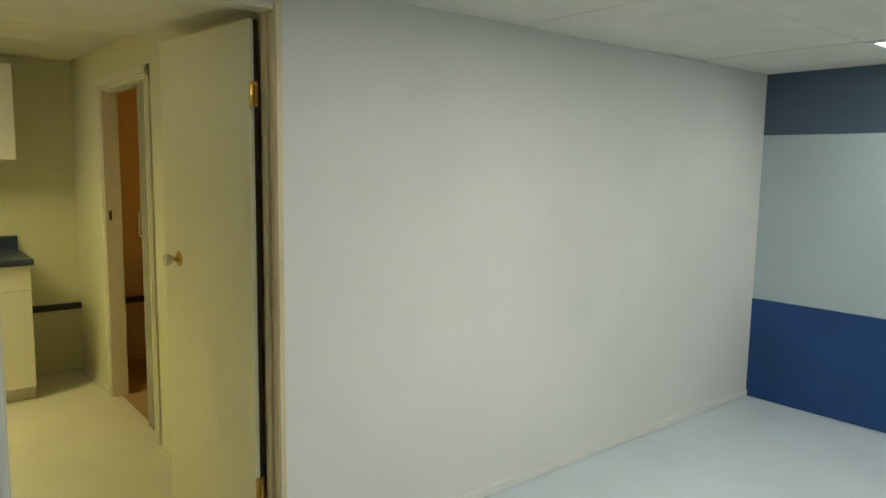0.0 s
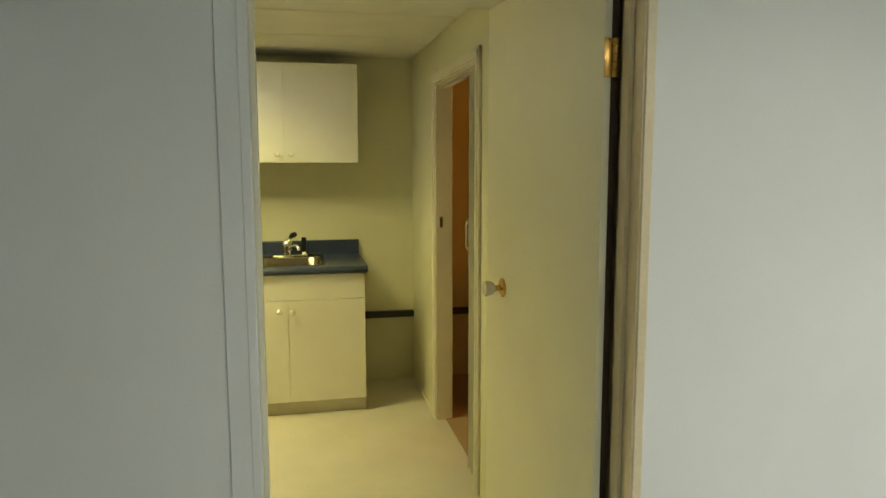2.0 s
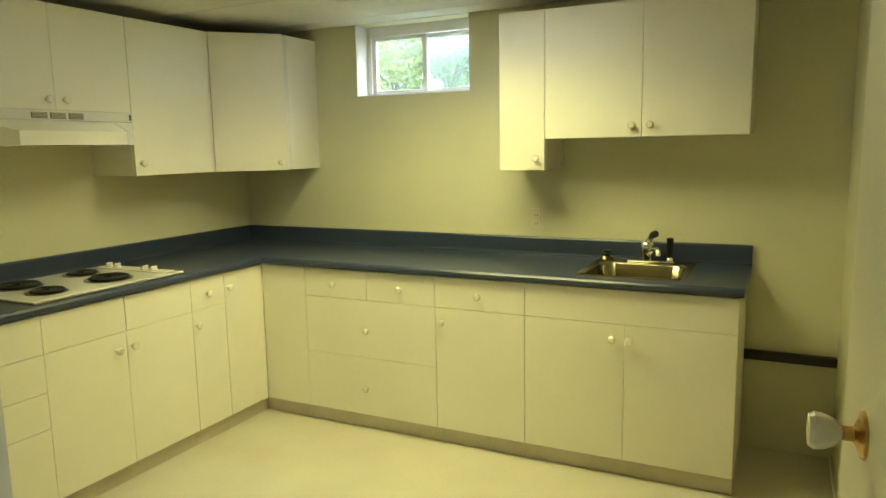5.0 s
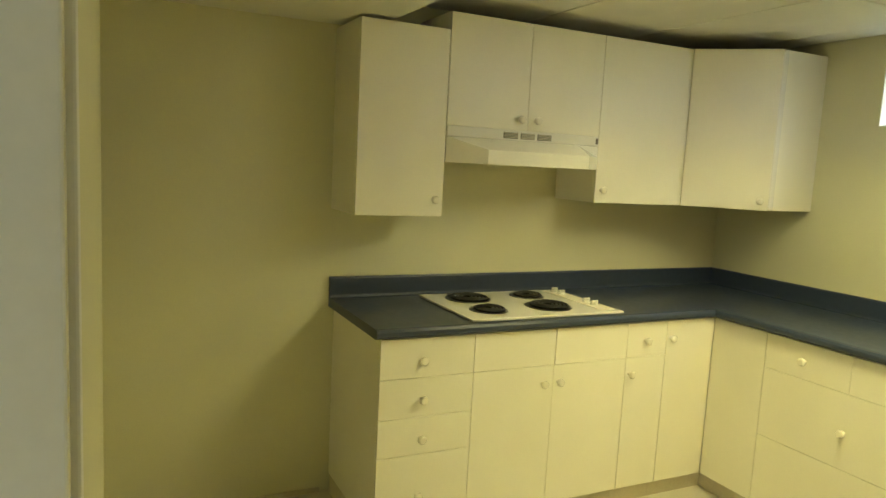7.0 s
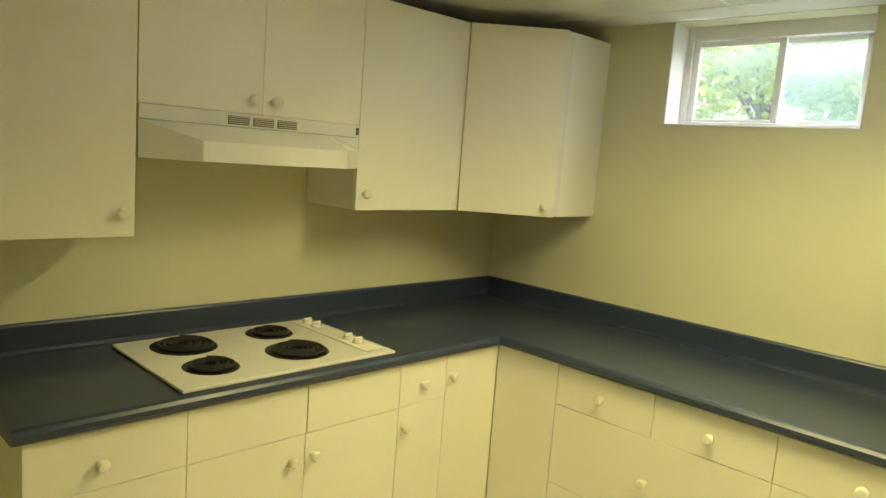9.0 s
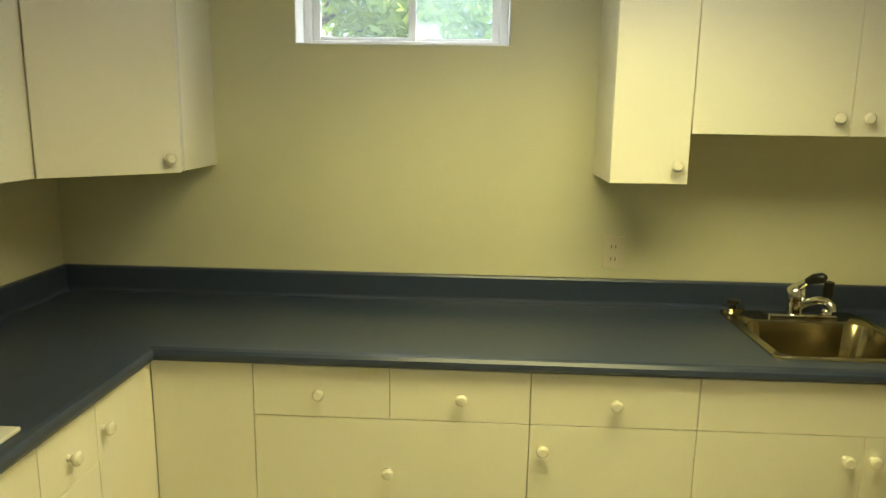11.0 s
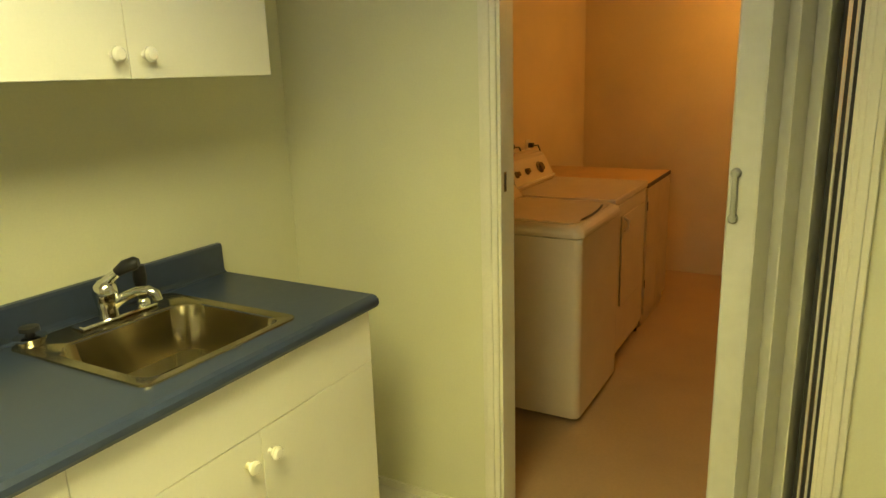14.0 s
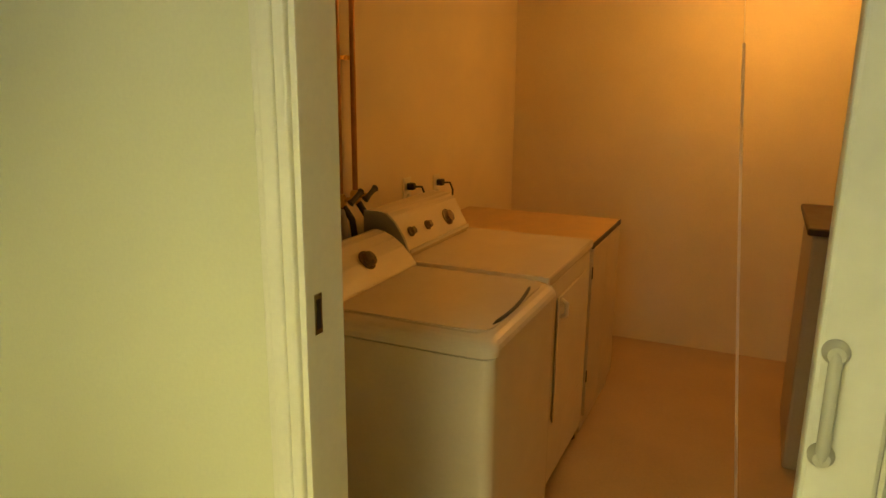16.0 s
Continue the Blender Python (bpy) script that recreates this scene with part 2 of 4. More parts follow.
def lathe(profile, m, bm=None, steps=20):
    """Turns (radius, height) pairs about z and lays the result at the pose m."""
    bm = bm or bmesh.new()
    rings = []
    for r, h in profile:
        rings.append([bm.verts.new(m @ Vector((r * math.cos(a), r * math.sin(a), h))) for a in (2 * math.pi * i / steps for i in range(steps))])
    for a, b in zip(rings, rings[1:]):
        for i in range(steps):
            j = (i + 1) % steps
            bm.faces.new((a[i], a[j], b[j], b[i]))
    bm.faces.new(rings[0][::-1])
    bm.faces.new(rings[-1])
    return bm


def tube(points, r, bm=None, steps=10):
    """A round bar along points; r is one radius or one a point."""
    bm = bm or bmesh.new()
    pts = [Vector(p) for p in points]
    rr = r if isinstance(r, (list, tuple)) else [r] * len(pts)
    rings, side = [], None
    for i, p in enumerate(pts):
        d = (pts[min(i + 1, len(pts) - 1)] - pts[max(i - 1, 0)]).normalized()
        ref = side if side is not None else (Vector((0, 0, 1)) if abs(d.z) < 0.9 else Vector((1, 0, 0)))
        side = (ref - d * ref.dot(d)).normalized()
        other = d.cross(side)
        rings.append([bm.verts.new(p + rr[i] * (math.cos(a) * side + math.sin(a) * other)) for a in (2 * math.pi * k / steps for k in range(steps))])
    for a, b in zip(rings, rings[1:]):
        for i in range(steps):
            j = (i + 1) % steps
            bm.faces.new((a[i], a[j], b[j], b[i]))
    bm.faces.new(rings[0][::-1])
    bm.faces.new(rings[-1])
    return bm


def prism(outline, axis, a, b, bevel=0.0, bm=None):
    """A solid with a flat outline (pairs in the two other axes, in order) drawn from a to b along an axis."""
    bm = bm or bmesh.new()
    def put(u, v, w):
        return {"x": (w, u, v), "y": (u, w, v), "z": (u, v, w)}[axis]
    lo = [bm.verts.new(put(u, v, a)) for u, v in outline]
    hi = [bm.verts.new(put(u, v, b)) for u, v in outline]
    faces = [bm.faces.new(lo[::-1]), bm.faces.new(hi)]
    for i in range(len(outline)):
        j = (i + 1) % len(outline)
        faces.append(bm.faces.new((lo[i], lo[j], hi[j], hi[i])))
    if bevel:
        bmesh.ops.bevel(bm, geom=list({e for f in faces for e in f.edges}), offset=bevel, segments=2, affect="EDGES", profile=0.5)
    return bm


# ---------------------------------------------------------------- the large structure
CEIL, LOW, ROOM = 2.23, 2.105, 2.16      # kitchen, lowered part, basement room

# floors
solid("floor_kitchen", box(-0.12, 3.55, -3.28, 0.0, -0.1, 0.0), VINYL, "cream sheet vinyl kitchen floor, slightly scuffed", "floor")
solid("floor_laundry", box(3.55, 7.1, -3.28, 0.0, -0.1, -0.001), LAUNDRY_FLOOR, "laundry floor, coloured darker tan for its dim orange light", "floor")
solid("floor_basement", box(-0.12, 7.1, -8.6, -3.28, -0.1, -0.002), GREY_FLOOR, "pale grey-blue painted concrete floor", "floor")

# north wall with the window recess
WX0, WX1, WZ0 = 0.895, 1.64, 1.812
bm = box(-0.12, WX0, 0.0, 0.26, -0.1, 2.5)
box(WX1, 3.55, 0.0, 0.26, -0.1, 2.5, bm=bm)
box(WX0, WX1, 0.0, 0.26, -0.1, WZ0, bm=bm)
box(WX0, WX1, 0.0, 0.26, CEIL, 2.5, bm=bm)
solid("wall_north", bm, CREAM_WALL, "cream painted kitchen wall around a high window", "wall")
solid("wall_laundry_north", box(3.55, 7.02, 0.0, 0.26, -0.1, 2.5), LAUNDRY_WALL, "cream laundry wall behind the machines", "wall")
solid("wall_laundry_east", box(6.88, 7.02, -3.258, 0.0, -0.1, 2.5), LAUNDRY_WALL, "plain cream laundry wall lit orange", "wall")
solid("wall_west", box(-0.12, 0.0, -3.258, 0.0, -0.1, 2.5), CREAM_WALL, "cream painted wall behind the cooktop", "wall")

# wall between kitchen and laundry, with the folding door's opening
EY0, EY1, EZ = -1.785, -0.832, 1.985
bm = box(3.5, 3.588, EY1, 0.0, 0.0, 2.5)
box(3.5, 3.588, -3.258, EY0, 0.0, 2.5, bm=bm)
box(3.5, 3.588, EY0, EY1, EZ, 2.5, bm=bm)
solid("wall_east", bm, CREAM_WALL, "cream painted wall with the laundry doorway", "wall")

# wall between basement room and kitchen, with the door's opening
SX0, SX1, SZ = 2.615, 3.462, 2.06
bm = box(-0.12, SX0 - 0.02, -3.29, -3.258, 0.0, 2.5)
box(SX1 + 0.02, 7.02, -3.29, -3.258, 0.0, 2.5, bm=bm)
box(SX0 - 0.02, SX1 + 0.02, -3.29, -3.258, SZ + 0.02, 2.5, bm=bm)
solid("wall_south", bm, CREAM_WALL, "cream painted kitchen side of the partition wall", "wall")
bm = box(-0.12, SX0 - 0.02, -3.34, -3.29, 0.0, 2.5)
box(SX1 + 0.02, 7.1, -3.34, -3.29, 0.0, 2.5, bm=bm)
box(SX0 - 0.02, SX1 + 0.02, -3.34, -3.29, SZ + 0.02, 2.5, bm=bm)
solid("wall_partition", bm, WHITE_WALL, "smooth white partition wall of the basement room", "wall")

# basement room
solid("wall_basement_east", box(6.95, 7.1, -8.5, -3.34, 0.68, 1.77), GREY_WALL, "pale blue-grey wall above a royal blue band", "wall")
solid("wall_basement_band", box(6.944, 7.1, -8.5, -3.34, 0.0, 0.679), BLUE_PAINT, "royal blue painted lower wall band", "wall")
# Upper wall strip, its shade under the ceiling put into the colour.
solid("wall_basement_top_shade", box(6.944, 7.1, -8.5, -3.34, 1.771, 2.5), SLATE_SHADE, "top of the wall, slate blue for the shade under the ceiling", "wall")
solid("wall_basement_south", box(-0.12, 7.1, -8.6, -8.5, 0.0, 2.5), WHITE_WALL, "plain white basement wall", "wall")
solid("wall_basement_west", box(-0.12, 0.0, -8.5, -3.34, 0.0, 2.5), WHITE_WALL, "plain white basement wall", "wall")


def tiles(x0, x1, y0, y1, xs, ys, z, holes=()):
    """A ceiling of panels with fine open joints, all one mesh."""
    bm = box(x0, x1, y0, y1, z + 0.012, 2.45)
    gx = [x0] + [x for x in xs if x0 < x < x1] + [x1]
    gy = [y0] + [y for y in ys if y0 < y < y1] + [y1]
    for a, b in zip(gx, gx[1:]):
        for c, d in zip(gy, gy[1:]):
            if any(h[0] <= (a + b) / 2 <= h[1] and h[2] <= (c + d) / 2 <= h[3] for h in holes):
                continue
            s = 0.004 * random.random()
            box(a + 0.003, b - 0.003, c + 0.003, d - 0.003, z + s, z + 0.016 + s, 0.002, bm, 1)
    return bm


solid("ceiling_kitchen", tiles(0.0, 3.5, -2.185, 0.0, (1.21, 2.43), (-2.02, -1.41, -0.80, -0.19), CEIL, [(1.21, 2.43, -1.41, -0.8)]), CEILING_TILE, "white panelled kitchen ceiling with fine joints", "ceiling")
solid("ceiling_kitchen_low", box(0.0, 3.5, -3.258, -2.185, LOW, 2.45, 0.004), CEILING_TILE, "lowered ceiling section inside the kitchen door", "ceiling")
solid("ceiling_laundry", tiles(3.588, 6.88, -3.258, 0.0, (4.8, 6.0), (-2.4, -1.2), CEIL), CEILING_TILE, "cream laundry ceiling", "ceiling")
solid("ceiling_basement", tiles(0.0, 6.944, -8.5, -3.34, (0.14, 1.36, 2.58, 4.05, 4.65, 6.1, 6.7), (-7.75, -6.54, -5.93, -5.44, -4.6, -4.22), ROOM, [(6.1, 6.7, -5.44, -4.22), (4.05, 4.65, -5.93, -4.6)]), CEILING_TILE, "white panelled basement ceiling with fine joints", "ceiling")

# trims
bm = box(3.62, 6.94, -3.352, -3.341, 0.0, 0.045, 0.003)
solid("baseboard_partition", bm, WHITE_WALL, "low white baseboard on the partition wall", "baseboard")
solid("baseboard_partition_near", box(0.0, 2.50, -3.352, -3.341, 0.0, 0.045, 0.003), WHITE_WALL, "low white baseboard on the partition wall", "baseboard")
solid("baseboard_west", box(0.001, 0.010, -3.24, -2.36, 0.0, 0.022, 0.002), KICK, "thin beige base strip on the wall", "baseboard")
solid("baseboard_east", box(3.488, 3.499, -0.82, -0.03, 0.0, 0.03, 0.002), TRIM, "thin cream base strip on the wall", "baseboard")

# ---------------------------------------------------------------- doors and window


# laundry doorway: jambs and moulded casing
door_2 = thing("door_2", (3.5, -1.33, 0), "laundry doorway with cream moulded casing", "doorway", kind="structure")
part("jamb", box(3.494, 3.593, EY1 - 0.018, EY1, 0.0, EZ, 0.002), TRIM, door_2)
part("jamb", box(3.494, 3.593, EY0, EY0 + 0.018, 0.0, EZ, 0.002), TRIM, door_2)
part("head_jamb", box(3.494, 3.593, EY0, EY1, EZ - 0.018, EZ, 0.002), TRIM, door_2)
for a, b in ((EY1 - 0.008, EY1 + 0.050), (EY0 - 0.050, EY0 + 0.008)):
    bm = box(3.484, 3.5, a, b, 0.0, EZ + 0.048, 0.004)
    box(3.478, 3.49, a + 0.018, b - 0.014, 0.0, EZ + 0.03, 0.004, bm)
    part("casing", bm, TRIM, door_2, "moulded cream casing")
bm = box(3.484, 3.5, EY0 - 0.050, EY1 + 0.050, EZ - 0.008, EZ + 0.05, 0.004)
box(3.478, 3.49, EY0 - 0.03, EY1 + 0.03, EZ + 0.006, EZ + 0.034, 0.004, bm)
part("head_casing", bm, TRIM, door_2)
strike = part("strike_plate", box(3.515, 3.533, EY1 - 0.0195, EY1 - 0.0175, 1.16, 1.222, 0.0005), STEEL, door_2, "small dark metal strike plate")
part("strike_hole", box(3.519, 3.528, EY1 - 0.0205, EY1 - 0.0192, 1.168, 1.214), BLACK, strike)

# folding door, pushed together
acc = thing("accordion_door", (3.55, -1.64, 0), "folded grey-cream vinyl accordion door in the laundry doorway", "folding door")
lead = part("lead_post", box(3.527, 3.573, -1.575, -1.497, 0.015, EZ - 0.02, 0.006), ACCORDION, acc)
for z in (1.125, 1.247):
    part("handle_mount", lathe([(0.014, 0), (0.014, 0.006), (0.009, 0.016)], pose(3.527, -1.515, z, 0, -90, 0)), ACCORDION_HANDLE, lead)
part("handle", tube([(3.519, -1.515, 1.118), (3.513, -1.515, 1.140), (3.513, -1.515, 1.232), (3.519, -1.515, 1.254)], 0.0072), ACCORDION_HANDLE, lead, "grey plastic pull handle")
for i in range(5):
    y = -1.575 - 0.031 * i
    s = -1 if i % 2 else 1
    out = [(3.55 - 0.042 * s, y), (3.55 + 0.042 * s, y - 0.031), (3.554 + 0.042 * s, y - 0.031), (3.554 - 0.042 * s, y + 0.004)]
    part("fold", prism(out, "z", 0.02, EZ - 0.03), ACCORDION, acc, smooth=False)
for y in (-1.738, -1.756):
    part("fold", box(3.512, 3.588, y - 0.003, y + 0.003, 0.02, EZ - 0.03, 0.002), ACCORDION, acc)
part("track", box(3.535, 3.565, EY0 + 0.02, EY1 - 0.02, EZ - 0.03, EZ - 0.018), ACCORDION, acc)
for y in (-1.729, -1.747, -1.764):
    part("seal", box(3.514, 3.586, y - 0.0045, y + 0.0045, 0.02, EZ - 0.03), RUBBER, acc, "black rubber seal strip")

# kitchen door
door_1 = thing("door_1", (SX1, -3.28, 0), "open cream flush door with brass hinges", "door", kind="structure")
part("jamb", box(SX0 - 0.02, SX0, -3.345, -3.257, 0.0, SZ, 0.002), WHITE_WALL, door_1)
part("jamb", box(SX1, SX1 + 0.02, -3.345, -3.257, 0.0, SZ, 0.002), TAN_TRIM, door_1)
part("head_jamb", box(SX0, SX1, -3.345, -3.257, SZ, SZ + 0.02, 0.002), TRIM, door_1)
part("stop", box(SX1 - 0.012, SX1, -3.30, -3.262, 0.0, SZ, 0.002), TAN_TRIM, door_1)
part("stop", box(SX0, SX0 + 0.012, -3.30, -3.262, 0.0, SZ, 0.002), TRIM, door_1)
part("casing", box(2.552, SX0 - 0.003, -3.3435, -3.34, 0.0, SZ + 0.07, 0.0015), WHITE_WALL, door_1, "flat white door casing")
part("casing", box(SX1 + 0.004, SX1 + 0.028, -3.35, -3.34, 0.0, SZ + 0.03, 0.003), TAN_TRIM, door_1, "narrow cream door casing")
bm = box(SX1 + 0.006, 3.498, -3.258, -3.247, 0.0, 2.09, 0.003)
part("casing", bm, TRIM, door_1)
part("head_casing", box(SX0 - 0.006, SX1 + 0.006, -3.258, -3.247, SZ + 0.006, 2.09, 0.003), TRIM, door_1)
HX, HY, SWING = 3.450, -3.244, 5.0
turn = Matrix.Translation((HX, HY, 0)) @ Matrix.Rotation(radians(SWING), 4, "Z")
bm = box(-0.037, 0.0, 0.0, 0.765, 0.012, 2.04, 0.002)
bmesh.ops.transform(bm, matrix=turn, verts=bm.verts)
# Thin dark strip on the pale door edge paints the hinge gap's shade.
edge = box(-0.019, -0.001, -0.0016, -0.0003, 0.014, 2.038)
bmesh.ops.transform(edge, matrix=turn, verts=edge.verts)
leaf = part("leaf", bm, DOOR_PAINT, door_1, "flush cream door leaf")
part("gap_shade", edge, DARK_EDGE, leaf, "dark strip standing for the shaded hinge gap")
for z in (1.735, 0.27):
    bm = box(-0.038, -0.001, -0.004, -0.0005, z, z + 0.09, 0.001)
    bmesh.ops.transform(bm, matrix=turn, verts=bm.verts)
    hinge = part("hinge", bm, BRASS, door_1, "tarnished brass hinge")
    part("hinge_leaf", box(SX1 - 0.004, SX1 - 0.0005, -3.298, -3.2575, z, z + 0.09, 0.0005), BRASS, hinge)
    bm = bmesh.new()
    for i in range(5):
        lathe([(0.008, 0), (0.008, 0.0165)], pose(3.438, -3.251, z + 0.018 * i), bm, 12)
    part("knuckle", bm, BRASS, hinge)
    bm = bmesh.new()
    for i in range(3):
        lathe([(0.004, 0), (0.0035, 0.0015)], turn @ pose(-0.018, -0.004, z + 0.015 + 0.03 * i, 90, 0, 0), bm, 8)
    part("screw", bm, BRASS, hinge)
km = turn @ pose(-0.037, 0.622, 1.128, 0, -90, 0)
rose = part("knob_rose", lathe([(0.032, 0), (0.030, 0.004), (0.018, 0.008), (0.010, 0.012), (0.009, 0.028)], km), BRASS, leaf, "round brass rose")
part("knob", lathe([(0.010, 0.026), (0.018, 0.034), (0.024, 0.046), (0.026, 0.058), (0.022, 0.064), (0.0, 0.065)], km, steps=10), ACRYLIC, leaf, "cloudy faceted acrylic door knob")
part("latch", box(3.375, 3.399, -2.484, -2.4815, 1.088, 1.168), BRASS, leaf)

# window high in the north wall
win = thing("window_1", (1.27, 0.13, WZ0), "white sliding basement window in a deep recess", "window", kind="structure")
part("window_sill", box(WX0 + 0.001, WX1 - 0.001, 0.002, 0.14, WZ0, WZ0 + 0.006, 0.001), PVC, win)
part("reveal", box(WX0, WX0 + 0.004, 0.002, 0.14, WZ0, CEIL), PVC, win)
part("reveal", box(WX1 - 0.004, WX1, 0.002, 0.14, WZ0, CEIL), PVC, win)
bm = box(WX0 + 0.004, WX0 + 0.034, 0.12, 0.19, WZ0 + 0.006, CEIL, 0.003)
box(WX1 - 0.034, WX1 - 0.004, 0.12, 0.19, WZ0 + 0.006, CEIL, 0.003, bm)
box(WX0 + 0.034, WX1 - 0.034, 0.12, 0.19, WZ0 + 0.006, WZ0 + 0.026, 0.003, bm)
box(WX0 + 0.034, WX1 - 0.034, 0.12, 0.19, CEIL - 0.06, CEIL, 0.003, bm)
part("window_frame", bm, PVC, win)
def sash(x0, x1, y, mat, label):
    bm = box(x0, x0 + 0.028, y, y + 0.022, WZ0 + 0.026, CEIL - 0.06, 0.003)
    box(x1 - 0.028, x1, y, y + 0.022, WZ0 + 0.026, CEIL - 0.06, 0.003, bm)
    box(x0 + 0.028, x1 - 0.028, y, y + 0.022, WZ0 + 0.026, WZ0 + 0.040, 0.003, bm)
    box(x0 + 0.028, x1 - 0.028, y, y + 0.022, CEIL - 0.082, CEIL - 0.06, 0.003, bm)
    s = part("sash", bm, PVC, win)
    p = part("pane", box(x0 + 0.028, x1 - 0.028, y + 0.010, y + 0.013, WZ0 + 0.040, CEIL - 0.082), mat, s, label)
    p.visible_shadow = False
sash(WX0 + 0.034, 1.305, 0.132, PANE, "clear glass pane")
sash(1.275, WX1 - 0.034, 0.158, SCREEN, "hazy screened glass pane")

# black pipe along the foot of the north wall
pipe = solid("wall_pipe", box(3.085, 3.498, -0.045, -0.001, 0.455, 0.50, 0.008), BLACK, "black insulated pipe along the wall, low down", "pipe", kind="", smooth=True)
pipe = solid("wall_pipe", box(3.59, 4.26, -0.045, -0.001, 0.455, 0.50, 0.008), BLACK, "black insulated pipe along the laundry wall", "pipe", kind="", smooth=True)


# ---------------------------------------------------------------- kitchen cabinets
def knob_on(parent, x, y, z, way):
    """A white ceramic knob; way is the front's heading: 'x' or 'y' (towards -y), or an angle in degrees."""
    m = {"x": pose(x, y, z, 0, 90, 0), "y": pose(x, y, z, 90, 0, 0)}.get(way) if isinstance(way, str) else pose(x, y, z) @ Matrix.Rotation(radians(way), 4, "Z") @ pose(0, 0, 0, 90, 0, 0)
    part("knob", lathe([(0.009, 0.0), (0.007, 0.009), (0.012, 0.014), (0.0175, 0.020), (0.0178, 0.026), (0.012, 0.032), (0.0, 0.033)], m, steps=14), KNOB, parent, "white ceramic knob")


def base_unit(name, way, a, b, fronts, label, toe=0.086, top=0.874, back=0.005, sides=False):
    """A base cabinet from a to b along its wall. fronts: (part, from, to, low, high, knob place or None)."""
    mid = (a + b) / 2
    cab = thing(name, (0.3, mid, 0) if way == "x" else (mid, -0.3, 0), label, "cabinet", "white kitchen base cabinets")
    def slab(u0, u1, d0, d1, z0, z1, bevel=0.0):
        return box(d0, d1, u0, u1, z0, z1, bevel) if way == "x" else box(u0, u1, -d1, -d0, z0, z1, bevel)
    part("body", slab(a, b, back, 0.590, toe, top), MELAMINE, cab)
    if sides:
        for u in (a, b - 0.016):
            part("side_panel", slab(u, u + 0.016, back, 0.590, top + 0.001, 0.874), MELAMINE, cab)
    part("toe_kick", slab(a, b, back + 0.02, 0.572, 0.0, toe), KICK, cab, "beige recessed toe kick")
    for kind, u0, u1, z0, z1, knob in fronts:
        f = part(kind, slab(u0 + 0.0007, u1 - 0.0007, 0.5905, 0.610, z0 + 0.001, z1 - 0.001, 0.0015), MELAMINE, cab)
        if knob:
            u, z = knob
            knob_on(f, *((0.610, u) if way == "x" else (u, -0.610)), z, way)
    return cab


D1, D2, D3 = 0.712, 0.553, 0.400
base_unit("drawer_cabinet", "x", -2.32, -1.918, [("drawer", -2.32, -1.918, D1, 0.872, (-2.146, 0.782)), ("drawer", -2.32, -1.918, D2, D1, (-2.142, 0.626)), ("drawer", -2.32, -1.918, D3, D2, (-2.140, 0.466)), ("drawer", -2.32, -1.918, 0.088, D3, (-2.144, 0.232))], "white four-drawer base cabinet beside the cooktop")
base_unit("cooktop_cabinet", "x", -1.917, -1.137, [("false_front", -1.917, -1.526, D1, 0.872, None), ("false_front", -1.523, -1.137, D1, 0.872, None), ("door", -1.917, -1.528, 0.088, D1, (-1.581, 0.635)), ("door", -1.528, -1.137, 0.088, D1, (-1.501, 0.637))], "white two-door base cabinet under the cooktop")
base_unit("narrow_cabinet", "x", -1.136, -0.906, [("drawer", -1.136, -0.906, D1, 0.872, (-1.030, 0.786)), ("door", -1.136, -0.906, 0.088, D1, (-1.112, 0.637))], "narrow white base cabinet with drawer and door")
base_unit("corner_base_cabinet", "x", -0.905, -0.005, [("door", -0.905, -0.6105, 0.088, 0.872, (-0.880, 0.790))], "white corner base cabinet with a tall narrow door")
fill = thing("filler_panel", (0.77, -0.3, 0), "plain white blind corner panel", "cabinet panel")
part("panel", box(0.6105, 0.908, -0.609, -0.592, 0.088, 0.872, 0.0015), MELAMINE, fill)
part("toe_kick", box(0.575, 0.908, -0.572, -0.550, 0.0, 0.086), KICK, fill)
E1, E2 = 0.717, 0.407
base_unit("wide_drawer_cabinet", "y", 0.910, 1.706, [("drawer", 0.910, 1.306, E1, 0.872, (1.104, 0.793)), ("drawer", 1.306, 1.706, E1, 0.872, (1.511, 0.792)), ("drawer", 0.910, 1.706, E2, E1, (1.303, 0.557)), ("drawer", 0.910, 1.706, 0.088, E2, (1.292, 0.238))], "white base cabinet with two small and two wide drawers")
base_unit("single_door_cabinet", "y", 1.707, 2.176, [("drawer", 1.707, 2.176, E1, 0.872, (1.944, 0.790)), ("door", 1.707, 2.176, 0.088, E1, (1.745, 0.645))], "white base cabinet with one drawer and one door")
base_unit("sink_cabinet", "y", 2.177, 3.100, [("false_front", 2.177, 3.100, E1, 0.872, None), ("door", 2.177, 2.640, 0.088, E1, (2.590, 0.650)), ("door", 2.640, 3.100, 0.088, E1, (2.665, 0.650))], "white two-door sink base cabinet", back=0.05, top=0.75, sides=True)


def wall_unit(name, way, a, b, z0, z1, depth, doors, label):
    mid = (a + b) / 2
    cab = thing(name, (0.0, mid, z0) if way == "x" else (mid, 0.0, z0), label, "cabinet", "white kitchen wall cabinets")
    def slab(u0, u1, d0, d1, w0, w1, bevel=0.0):
        return box(d0, d1, u0, u1, w0, w1, bevel) if way == "x" else box(u0, u1, -d1, -d0, w0, w1, bevel)
    part("body", slab(a, b, 0.001, depth - 0.019, z0 + 0.001, z1), MELAMINE, cab)
    for u0, u1, knob in doors:
        f = part("door", slab(u0 + 0.0007, u1 - 0.0007, depth - 0.0185, depth, z0, z1 - 0.001, 0.0015), MELAMINE, cab)
        knob_on(f, *((depth, knob[0]) if way == "x" else (knob[0], -depth)), knob[1], way)
    return cab


